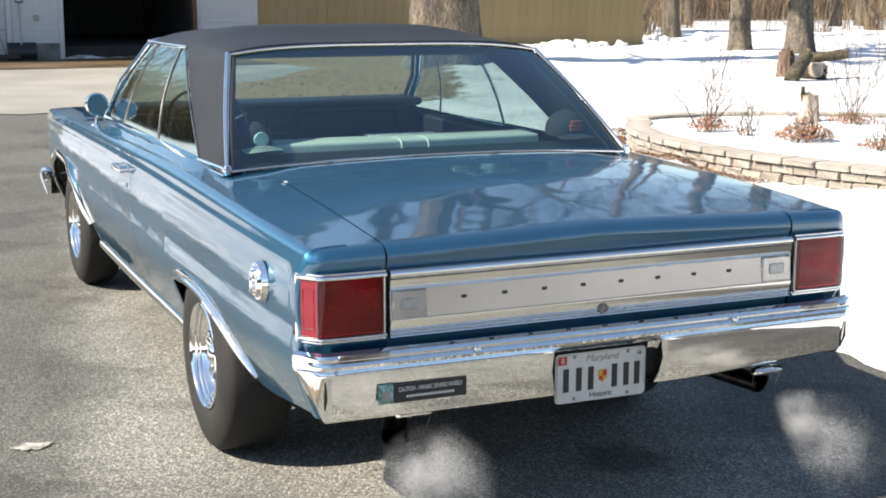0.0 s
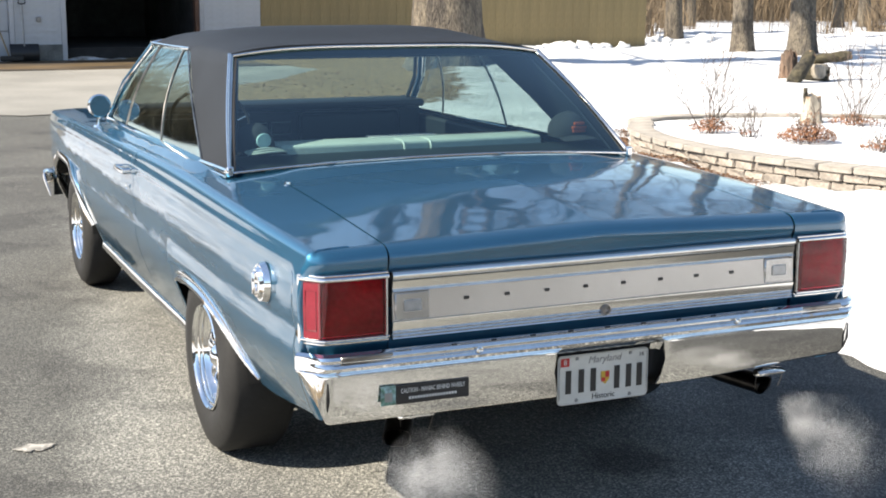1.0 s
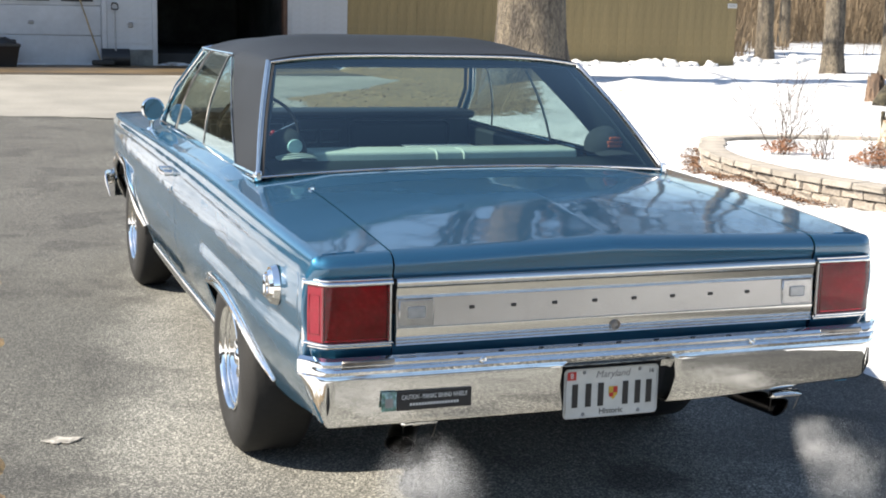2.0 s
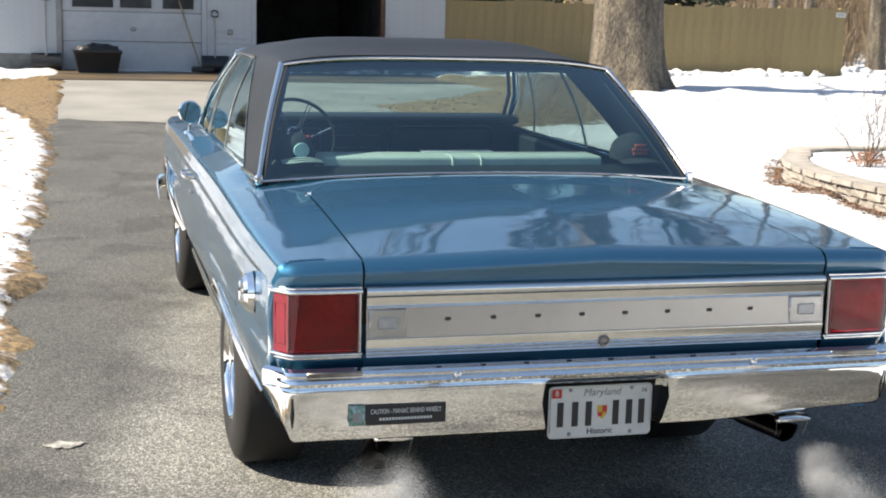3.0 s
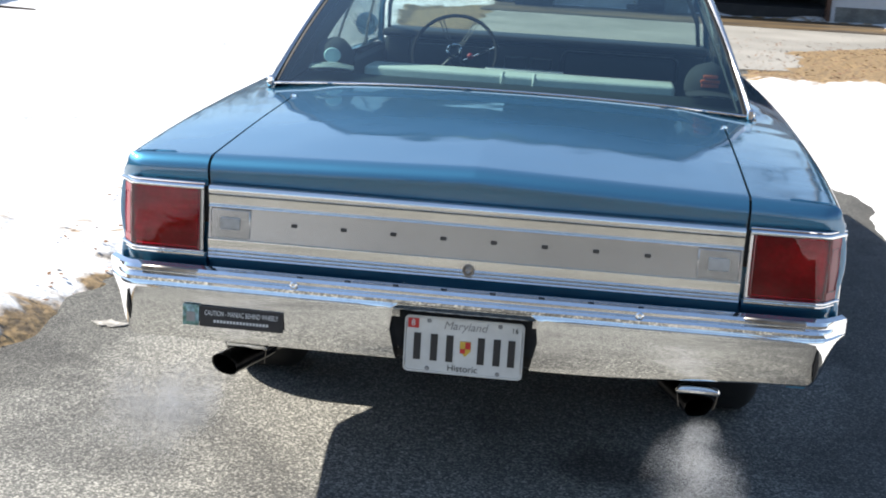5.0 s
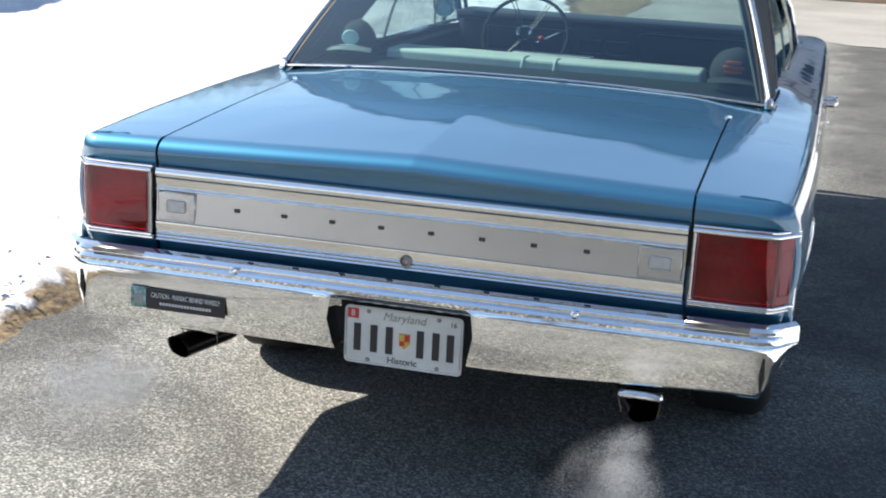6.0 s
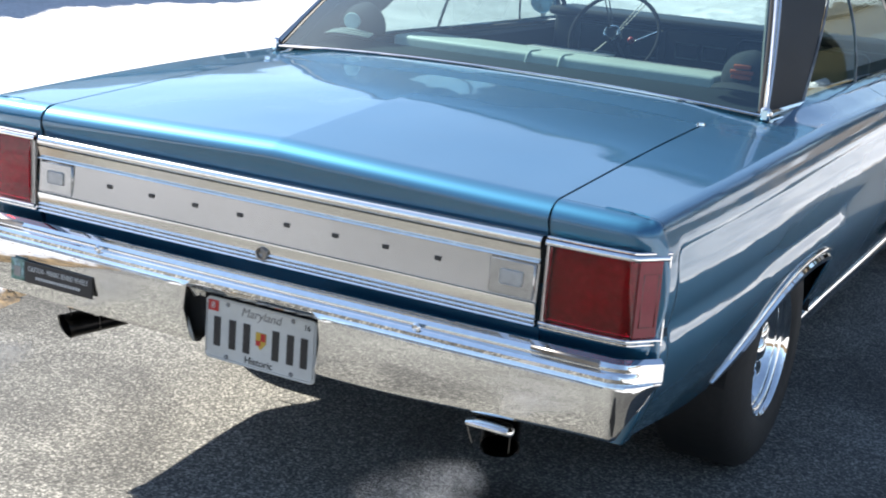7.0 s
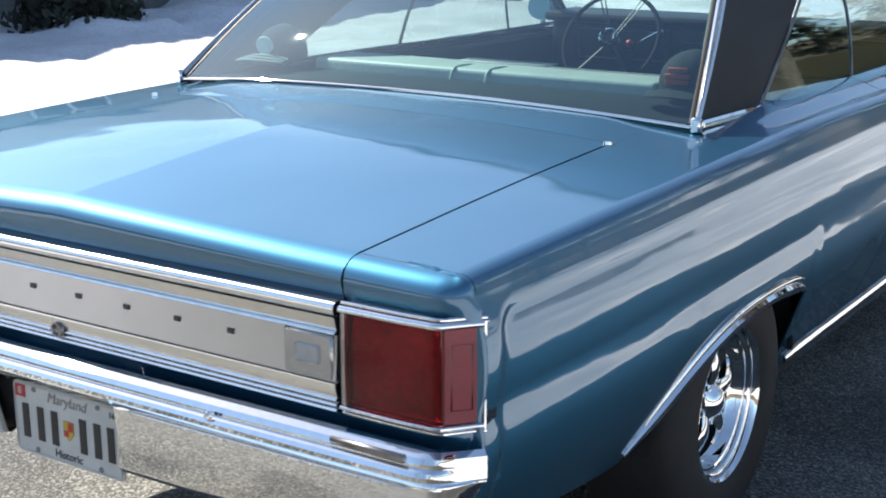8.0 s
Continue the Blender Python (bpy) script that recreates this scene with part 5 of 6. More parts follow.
# exhaust
# chrome darkened in its colour for the shade it mirrors under the bumper
M_TIP = mat("shade-dark chrome", (0.045, 0.043, 0.042), 0.32, 1.0, 0.3, 30, 8)
for s in (-1, 1):
    tip = Vector((-0.634, 0.098, 0.364)) if s < 0 else Vector((0.604, 0.075, 0.380))
    ax_, w_, h_ = Vector((s * 0.42, -0.90, -0.10)).normalized(), Vector((0.90, s * 0.42, 0)).normalized(), Vector((0, 0, 1))
    ex = part("exhaust_pipe", rodded([(s * 0.50, 0.62, 0.36), (s * 0.535, 0.40, 0.36), tip - ax_ * 0.16], 0.024, 0.024, 12), M_PIPE, car)
    bm = bmesh.new()
    loops = []
    for d, k in ((-0.20, 0.62), (-0.17, 0.94), (-0.15, 0.98), (-0.012, 0.98), (-0.003, 1.02), (0.0, 1.0), (-0.003, 0.93), (-0.12, 0.86)):
        loops.append([tip + ax_ * (d + 0.008 * math.sin(a) * (1 if d > -0.1 else 0)) + w_ * (0.042 * k * math.copysign(abs(math.cos(a)) ** 0.85, math.cos(a))) + h_ * (0.029 * k * math.copysign(abs(math.sin(a)) ** 0.85, math.sin(a))) for a in np.linspace(0, 2 * math.pi, 25)[:-1]])
    rings(bm, loops)
    part("exhaust_tip", bm, M_TIP, ex, "dark oval chrome exhaust tip")
    lx, ly, lz = (-0.573, 0.104, 0.424) if s < 0 else (0.592, 0.040, 0.434)
    lip = part("exhaust_lip", rodded([(lx + 0.050 * u, ly + 0.006 * u * u, lz + 0.004 * (1 - u * u) - 0.008 * max(0.0, abs(u) - 0.85) / 0.15) for u in (-1, -0.95, -0.85, -0.6, -0.3, 0, 0.3, 0.6, 0.85, 0.95, 1)], 0.026, 0.012, 14, taper=[0.5, 0.75, 0.95, 1, 1, 1, 1, 1, 0.95, 0.75, 0.5]), M_CHROME, ex, "curved chrome lip over the exhaust tip")
    for u in (-1, 1):
        part("lip_edge", rodded([(lx + 0.050 * u, ly - 0.002, lz - 0.008), (lx + 0.047 * u, ly + 0.004, lz - 0.030), (lx + 0.043 * u, ly + 0.012, lz - 0.052)], 0.0012, 0.0016, 6), M_PIPE, lip)

# underside, wheel wells
part("trunk_floor", boxed(-0.84, 0.84, 0.14, 0.80, 0.44, 0.60, 0.02), M_UNDER, car)
part("floor_pan", boxed(-0.56, 0.56, 0.80, 4.95, 0.34, 0.44, 0.03), M_UNDER, car)
part("cabin_pan", boxed(-0.74, 0.74, 1.75, 3.5, 0.27, 0.40, 0.02), M_UNDER, car)
part("front_valance", boxed(-0.70, 0.70, 4.86, 4.98, 0.36, 0.50, 0.02), M_UNDER, car)
part("rear_axle", rodded([(-0.68, 1.255, 0.335), (0.64, 1.255, 0.335)], 0.045, 0.045, 12), M_UNDER, car)
part("fuel_tank", boxed(-0.30, 0.34, 0.28, 0.75, 0.36, 0.45, 0.04, 2), M_UNDER, car)
for s in (-1, 1):
    for yc in (1.255, 4.20):
        bm = bmesh.new()
        sheet(bm, [[(s * x, yc + 0.43 * math.cos(a), 0.30 + 0.40 * math.sin(a)) for a in np.linspace(0.12, math.pi - 0.12, 16)] for x in (0.55, 0.86)])
        sheet(bm, [[(s * 0.55, yc + r * math.cos(a), 0.30 + r * 0.93 * math.sin(a)) for a in np.linspace(0.12, math.pi - 0.12, 16)] for r in (0.02, 0.43)])
        part("wheel_well", bm, M_UNDER, car)


# wheels: bright five-slot rims in fat tyres
def wheel(x, y, r, width, s, dish):
    bm = bmesh.new()
    h = width / 2
    lathe(bm, [(s * (h - 0.02), 0.176), (s * (h + 0.002), 0.188), (s * (h + 0.006), 0.183), (s * (h + 0.001), 0.179), (s * (h - 0.004), 0.176), (s * (h - 0.012), 0.1745), (s * (h - 0.014), 0.168), (s * (h - 0.018), 0.165), (s * (h - 0.026), 0.1635), (s * (h - 0.028), 0.158), (s * (h - 0.034), 0.155), (s * (h - dish), 0.150), (s * (h - dish - 0.008), 0.143), (s * (-h + 0.04), 0.150), (s * (-h), 0.166)], "x", 48)
    w = part("wheel", bm, M_CHROME, car, "chrome five-spoke wheel with black tyre")
    w.matrix_basis = pose(x, y, r)
    bm = bmesh.new()
    lathe(bm, [(-h + 0.01, 0.178), (-h - 0.012, 0.22), (-h - 0.010, 0.27), (-h + 0.005, r - 0.02), (-h + 0.03, r), (h - 0.03, r), (h - 0.005, r - 0.02), (h + 0.010, 0.29), (h + 0.016, 0.265), (h + 0.013, 0.235), (h + 0.014, 0.205), (h - 0.002, 0.182)], "x", 48)
    part("tyre", bm, M_RUBBER, w, "fat black tyre", sharp=50)
    bm = bmesh.new()
    f = h - dish + 0.040
    lathe(bm, [(s * f, 0.0), (s * (f - 0.004), 0.020), (s * (f - 0.012), 0.032), (s * (f - 0.022), 0.040), (s * (f - 0.034), 0.058), (s * (f - 0.060), 0.062)], "x", 24)
    part("centre_cap", bm, M_CHROME, w)
    for k in range(5):
        a = 2 * math.pi * k / 5 + 0.3
        u = Vector((0, math.cos(a), math.sin(a)))
        part("spoke", rodded(smooth([Vector((s * (f - 0.036), 0, 0)) + u * 0.042, Vector((s * (f - 0.026), 0, 0)) + u * 0.085, Vector((s * (f - 0.040), 0, 0)) + u * 0.128, Vector((s * (f - 0.056), 0, 0)) + u * 0.150], 3), 0.026, 0.011, 10, up=(1, 0, 0), taper=[1, 0.95, 0.9, 0.85, 0.85, 0.9, 1, 1.15, 1.3, 1.45]), M_CHROME, w)
        a += math.pi / 5
        u = Vector((0, math.cos(a), math.sin(a)))
        bm = bmesh.new()
        lathe(bm, [(s * 0.004, 0.0), (s * 0.004, 0.006), (0.0, 0.008)], "x", 8, Vector((s * (f - 0.026), 0, 0)) + u * 0.05)
        part("lug_nut", bm, M_CHROME, w)
    bm = bmesh.new()
    lathe(bm, [(s * (h - dish - 0.03), 0.03), (s * (h - dish - 0.03), 0.147)], "x", 24)
    part("brake_drum", bm, M_UNDER, w)


for s in (-1, 1):
    wheel(s * 0.762 - 0.016, 1.255, 0.335, 0.23, s, 0.052)
    wheel(s * 0.780, 4.20, 0.325, 0.18, s, 0.046)

# vinyl roof with sail panels
bm = bmesh.new()
EYS = [float(v) for v in np.linspace(1.71, 2.25, 9)] + [float(v) for v in np.linspace(2.34, 2.97, 9)]


def roof_edge(y):
    return Vector((lerp(0.645, 0.668, step(1.71, 2.35, y)), y, lerp(1.362, 1.354, step(1.75, 2.9, y))))


def roof_ring(y):
    e, out = roof_edge(y), []
    crown = 1.446 - 0.050 * step(2.35, 1.66, y) if y < 2.35 else 1.446 - 0.032 * step(2.35, 3.0, y)
    for u in np.linspace(-1, 1, 29):
        out.append((e.x * u + 0.012 * math.copysign(abs(u) * (1 - abs(u)), u), y - (0.035 * (1 - u * u) if y < 1.72 else 0), lerp(e.z, crown, (1 - abs(u) ** 5.0))))
    return out


rv = sheet(bm, [roof_ring(y) for y in EYS])
for s, col in ((-1, 0), (1, -1)):
    top = [rv[i][col] for i in range(9)]
    prev = top
    for k in range(1, 9):
        t = k / 8
        row = []
        for i in range(9):
            f = i / 8
            a = top[i].co
            foot = Vector((s * lerp(0.790, 0.796, f), lerp(1.205, 1.545, f), lerp(0.992, 0.984, f)))
            p = a.lerp(foot, t)
            p.x += s * 0.009 * math.sin(math.pi * t)
            row.append(bm.verts.new(p))
        for i in range(8):
            bm.faces.new((prev[i], prev[i + 1], row[i + 1], row[i]))
        prev = row
thick(bm, 0.008)
roof = part("vinyl_roof", bm, M_VINYL, car, "black grained vinyl roof covering", sharp=50)
part("roof_lining", boxed(-0.60, 0.60, 1.76, 2.92, 1.336, 1.346), M_NAVY, car)
for s in (-1, 1):
    part("drip_rail", rodded([roof_edge(y) * 1 if s > 0 else Vector((-roof_edge(y).x, y, roof_edge(y).z)) for y in np.linspace(2.25, 2.97, 9)], 0.008, 0.008, 8), M_CHROME, car)
    part("sail_moulding", rodded([(s * 0.796, 1.215, 0.990), (s * 0.799, 1.40, 0.987), (s * 0.802, 1.555, 0.984)], 0.009, 0.011, 8), M_CHROME, car)
    part("sail_bead", rodded([(s * 0.803, 1.215, 0.973), (s * 0.806, 1.40, 0.971), (s * 0.808, 1.555, 0.969)], 0.006, 0.005, 8), M_CHROME, car)
    part("corner_block", boxed(min(s * 0.775, s * 0.80), max(s * 0.775, s * 0.80), 1.194, 1.216, 0.972, 1.008, 0.005), M_CHROME, car)


def roof_lip(x):
    """Upper edge of the rear window."""
    u = min(1.0, abs(x) / 0.635)
    return Vector((x, 1.700 - 0.035 * (1 - u * u), lerp(1.353, 1.384, 1 - u ** 3.6)))


def rear_glass(u, v, off=0.0):
    a, b = glass_foot(u * 0.782), roof_lip(u * 0.635)
    p = a.lerp(b, v)
    bow = math.sin(math.pi * v)
    return (p.x + math.copysign(0.007 * bow * u ** 4, u), p.y - 0.035 * bow * (1 - 0.82 * u * u) - off, p.z + 0.010 * bow + off * 0.6)


bm = bmesh.new()
sheet(bm, [[rear_glass(u, v) for u in np.linspace(-1, 1, 25)] for v in np.linspace(0, 1, 13)])
part("rear_window", bm, M_GLASS, car, "tinted curved rear window")
loop = [rear_glass(u, 0, 0.004) for u in np.linspace(-1, 1, 21)]
part("window_moulding", rodded([Vector(p) + Vector((0, -0.004, -0.008)) for p in loop], 0.006, 0.005, 8), M_CHROME, car)
part("window_moulding", rodded([rear_glass(u, 1, 0.004) for u in np.linspace(-1, 1, 21)], 0.008, 0.006, 8), M_SATIN, car)
for s in (-1, 1):
    edge = [Vector((s * (lerp(0.789, 0.644, t) + 0.007 * math.sin(math.pi * t) + 0.002), lerp(1.203, 1.708, t), lerp(0.987, 1.362, t))) for t in np.linspace(0, 1, 13)]
    glass = [Vector(rear_glass(s * 0.995, v, 0.004)) for v in np.linspace(0, 1, 13)]
    bm = bmesh.new()
    sheet(bm, [[edge[k].lerp(glass[k], q) + Vector((s * 0.4, -0.75, 0.5)) * 0.011 * math.sin(math.pi * q) for q in np.linspace(0, 1, 7)] for k in range(13)])
    part("window_moulding", bm, M_TRIM, car)
    part("vinyl_edge_moulding", rodded(edge, 0.005, 0.005, 8), M_SATIN, car)
    part("window_gasket", rodded([(lambda p: (p[0] - s * 0.011, p[1], p[2]))(rear_glass(s * 1.0, v, 0.0)) for v in np.linspace(0, 1, 13)], 0.007, 0.004, 6, up=(s * 0.35, -0.8, 0.5)), M_SEAL, car)

# side windows, pillars, windshield
for s in (-1, 1):
    def belt(y):
        return Vector((s * 0.792, y, 0.984))

    def head(y):
        e = roof_edge(y)
        return Vector((s * (e.x - 0.004), y, e.z - 0.010))

    def bowed(a, b, t):
        """A point between belt and head, bellied outwards like curved glass."""
        return a.lerp(b, t) + Vector((s * 0.022 * math.sin(math.pi * t), 0, 0))

    for nm, (b0, b1), (h0, h1) in (("quarter_window", (1.575, 2.27), (2.235, 2.36)), ("door_window", (2.28, 3.00), (2.37, 2.815)), ("vent_window", (3.01, 3.42), (2.825, 2.95))):
        bm = bmesh.new()
        sheet(bm, [[bowed(belt(b0), head(h0), t), bowed(belt(b1), head(h1), t)] for t in np.linspace(0, 1, 9)])
        part(nm, bm, M_SIDEG, car)
    part("window_channel", rodded([bowed(belt(2.275), head(2.365), t) for t in np.linspace(0, 1, 9)], 0.004, 0.006, 8), M_PIPE, car)
    part("window_channel", rodded([bowed(belt(3.005), head(2.82), t) for t in np.linspace(0, 1, 9)], 0.005, 0.007, 8), M_PIPE, car)
    part("window_channel", rodded([Vector((s * (lerp(0.672, 0.796, t) + 0.009 * math.sin(math.pi * t) + 0.001), lerp(2.252, 1.557, t), lerp(1.350, 0.984, t))) for t in np.linspace(0, 1, 9)], 0.004, 0.005, 8), M_PIPE, car)
    part("belt_moulding", rodded([belt(1.555) + Vector((s * 0.006, 0, -0.006)), belt(3.45) + Vector((s * 0.006, 0, -0.006))], 0.008, 0.008, 8), M_CHROME, car)
    part("windshield_pillar", rodded([belt(3.46) + Vector((0, 0, -0.02)), (s * 0.755, 3.22, 1.16), head(2.98)], 0.013, 0.018, 10), M_PAINT, car)
    part("pillar_moulding", rodded([belt(3.43) + Vector((s * 0.01, 0, 0)), (s * 0.765, 3.19, 1.16), head(2.955) + Vector((s * 0.01, 0, 0))], 0.005, 0.006, 8), M_CHROME, car)
    part("inner_pillar_trim", rodded([belt(3.44) + Vector((-s * 0.04, -0.01, 0)), (s * 0.715, 3.19, 1.16), head(2.96) + Vector((-s * 0.04, -0.01, -0.01))], 0.010, 0.014, 8), M_NAVY, car)
    part("door_trim", boxed(min(s * 0.76, s * 0.80), max(s * 0.76, s * 0.80), 1.3, 3.45, 0.30, 0.955, 0.012), M_NAVY, car)
    bm = bmesh.new()
    sheet(bm, [[(s * 0.755, 1.27, 0.99), (s * 0.765, 1.555, 0.97)], [(s * 0.692, 1.46, 1.15), (s * 0.705, 1.85, 1.15)], [(s * 0.610, 1.73, 1.343), (s * 0.636, 2.20, 1.336)]])
    part("sail_lining", thick(bm, 0.006), M_NAVY, car)
part("header_rail", rodded([(x, 2.975, roof_ring(2.97)[14][2] - 0.016 - 0.052 * (abs(x) / 0.67) ** 3) for x in np.linspace(-0.67, 0.67, 13)], 0.02, 0.018, 8), M_CHROME, car)
bm = bmesh.new()
sheet(bm, [[Vector((x * lerp(0.80, 0.66, v), lerp(3.50 + 0.10 * (1 - x * x), 2.98 + 0.03 * (1 - x * x), v), lerp(0.985 + 0.02 * (1 - x * x), 1.342 + 0.055 * (1 - abs(x) ** 3), v))) for x in np.linspace(-1, 1, 19)] for v in np.linspace(0, 1, 7)])
part("windshield", bm, M_WIND, car)
for wx in (-0.38, 0.18):
    part("wiper", rodded([(wx, 3.60, 1.004), (wx + 0.18, 3.575, 1.018), (wx + 0.42, 3.56, 1.022)], 0.005, 0.005, 6), M_BLACKP, car)
bm = boxed(-0.13, 0.13, 2.90, 2.92, 1.285, 1.340, 0.010)
rod(bm, [(0, 2.93, 1.32), (0, 2.97, 1.38)], 0.007)
part("rear_view_mirror", bm, M_BLACKP, car)

# the cabin sits a finger's width off the axis of the tail
CABIN = ("vinyl_roof", "roof_lining", "drip_rail", "sail_", "corner_block", "rear_window", "window_", "vinyl_edge", "quarter_window", "door_window", "vent_window", "belt_moulding", "windshield", "pillar_", "inner_pillar", "header_rail", "rear_view_mirror")
for ob in car.children:
    if ob.name.startswith(CABIN):
        ob.location.x = -0.016

# door mirrors
mi = part("door_mirror", lathe(bmesh.new(), [(-0.012, 0.0), (-0.012, 0.050), (-0.008, 0.056), (0.012, 0.054), (0.04, 0.035), (0.052, 0.0)], "y", 32, (-0.868, 3.37, 1.045)), M_CHROME, car, "round chrome door mirror")
bm = bmesh.new()
lathe(bm, [(0.0, 0.0), (0.0, 0.050)], "y", 32)
mg = part("mirror_glass", bm, mat("mirror glass", (0.32, 0.43, 0.43), 0.02, 1.0, 0.02), mi)
mg.matrix_basis = pose(-0.868, 3.346, 1.045, -11, 0, 6)
bm = rodded([(-0.875, 3.38, 0.94), (-0.872, 3.385, 0.97), (-0.868, 3.385, 1.0)], 0.010, 0.010, 10)
lathe(bm, [(0.0, 0.0), (0.0, 0.024), (0.012, 0.020), (0.016, 0.0)], "z", 16, (-0.876, 3.38, 0.938))
part("mirror_stalk", bm, M_CHROME, mi)

# fuel filler cap
cp = part("fuel_cap", lathe(bmesh.new(), [(0.0, 0.0), (-0.016, 0.0), (-0.016, 0.020), (-0.022, 0.024), (-0.022, 0.040), (-0.012, 0.048), (-0.012, 0.054), (0.006, 0.060)], "x", 32, (-0.930, 0.39, 0.779)), M_CHROME, car, "round chrome fuel filler cap")
part("cap_grip", boxed(-0.962, -0.945, 0.383, 0.397, 0.745, 0.813, 0.004), M_CHROME, cp)

# interior
bm = bmesh.new()
sheet(bm, [[(x, lerp(glass_foot(x).y + 0.012, 1.49, v), lerp(0.985 + 0.024 * (1 - (abs(x) / 0.75) ** 2), 1.004, v)) for x in np.linspace(-0.735, 0.735, 15)] for v in np.linspace(0, 1, 4)])
part("parcel_shelf", thick(bm, 0.01), M_NAVY, car)
part("cabin_floor", boxed(-0.78, 0.78, 1.5, 3.6, 0.40, 0.43), M_NAVY, car)


def seat(name, y, top, width, material, label):
    st_ = part(name, boxed(-width, width, y + 0.02, y + 0.50, 0.45, 0.62, 0.05, 3), material, car, label)
    bm = boxed(-width, width, y - 0.09, y + 0.09, 0.55, top - 0.01, 0.014, 3)
    part("backrest", bm, material, st_)
    for x in (-0.055, 0.055):
        part("piping", rodded(smooth([(x, y - 0.105, top - 0.10), (x, y - 0.098, top - 0.02), (x, y - 0.03, top - 0.010), (x, y + 0.05, top - 0.02)], 4), 0.0045), material, st_)
    return st_


seat("rear_seat", 1.57, 1.046, 0.54, M_WHITEV, "white vinyl rear bench seat")
seat("front_seat", 2.50, 0.875, 0.66, M_NAVY, "dark blue front bench seat")
dash = part("dashboard", boxed(-0.76, 0.76, 3.25, 3.43, 0.70, 1.02, 0.03, 3), M_NAVY, car, "dark dashboard with padded top")
part("dash_pad", boxed(-0.765, 0.765, 3.20, 3.45, 1.004, 1.044, 0.018, 2), M_BLACKP, dash)
part("glove_box", boxed(0.09, 0.63, 3.236, 3.252, 0.845, 0.99, 0.03, 3), M_BLACKP, dash)
GLOVE = [(0.36 + cx * 0.27 - cx * 0.035 + 0.035 * math.cos(a), 3.232, 0.918 + cz * 0.075 - cz * 0.035 + 0.035 * math.sin(a)) for cx, cz, a0 in ((1, 1, 0), (-1, 1, 90), (-1, -1, 180), (1, -1, 270)) for a in np.radians(np.linspace(a0, a0 + 90, 5))]
part("glove_box_trim", rodded(GLOVE + GLOVE[:1], 0.003, 0.003, 6), M_GREY, dash)
for x0, x1 in ((-0.175, -0.075), (-0.055, 0.045)):
    part("radio", boxed(x0, x1, 3.236, 3.252, 0.885, 0.945, 0.006), M_BLACKP, dash)
    part("radio_trim", rodded([(x0, 3.232, 0.885), (x0, 3.232, 0.945), (x1, 3.232, 0.945), (x1, 3.232, 0.885), (x0, 3.232, 0.885)], 0.0035, 0.0035, 6), M_GREY, dash)
part("instrument_binnacle", boxed(-0.64, -0.22, 3.225, 3.252, 0.85, 0.995, 0.014, 2), M_BLACKP, dash)
for x0, x1 in ((-0.61, -0.44), (-0.42, -0.25)):
    part("gauge_bezel", rodded([(x0, 3.222, 0.87), (x0, 3.222, 0.98), (x1, 3.222, 0.98), (x1, 3.222, 0.87), (x0, 3.222, 0.87)], 0.0035, 0.0035, 6), M_GREY, dash)
part("dash_strip", boxed(-0.74, 0.74, 3.240, 3.250, 0.998, 1.003, 0.002), M_GREY, dash, "thin bright strip along the dash")
M_RIM = mat("black wheel rim", (0.006, 0.006, 0.007), 0.7, 0, 0.1, spec=0.15)
wc, wax = Vector((-0.40, 3.08, 0.955)), Vector((0, -0.86, 0.50)).normalized()
wu, wv = Vector((1, 0, 0)), wax.cross(Vector((1, 0, 0))).normalized()
sw = part("steering_wheel", rodded([wc + (wu * math.cos(a) + wv * math.sin(a)) * 0.195 for a in np.linspace(0, 2 * math.pi, 41)], 0.0085, 0.0085, 10), M_RIM, car, "black steering wheel with chrome horn ring")
for a in (1.08, 2.02):
    for k in (-0.045, 0.045):
        part("wheel_spoke", rodded([wc + (wu * math.cos(a + k * 4) + wv * math.sin(a + k * 4)) * 0.03, wc + (wu * math.cos(a + k) + wv * math.sin(a + k)) * 0.19], 0.003, 0.002, 6), M_BLACKP, sw)
for a in (-0.9, math.pi + 0.9):
    part("wheel_spoke", rodded([wc, wc + (wu * math.cos(a) + wv * math.sin(a)) * 0.19], 0.008, 0.004, 8), M_BLACKP, sw)
part("horn_ring", rodded([wc + wax * 0.03 + (wu * math.cos(a) + wv * math.sin(a)) * 0.030 for a in np.linspace(0, 2 * math.pi, 25)], 0.008, 0.008, 8), M_CHROME, sw)
part("horn_button", rodded([wc - wax * 0.01, wc + wax * 0.03], 0.026, 0.026, 16), M_BLACKP, sw)
part("steering_column", rodded([wc - wax * 0.02, wc - wax * 0.42], 0.03, 0.03, 12), M_NAVY, sw)
gl = part("gear_lever", rodded([wc - wax * 0.08 + Vector((0.03, 0, 0.0)), wc - wax * 0.05 + Vector((0.20, -0.02, 0.07))], 0.006, 0.006, 8), M_CHROME, sw, "chrome column lever with red knob")
bm = bmesh.new()
bmesh.ops.create_icosphere(bm, subdivisions=2, radius=0.016, matrix=Matrix.Translation((-0.33, 3.10, 0.945)))
part("red_knob", bm, M_REDP, gl)


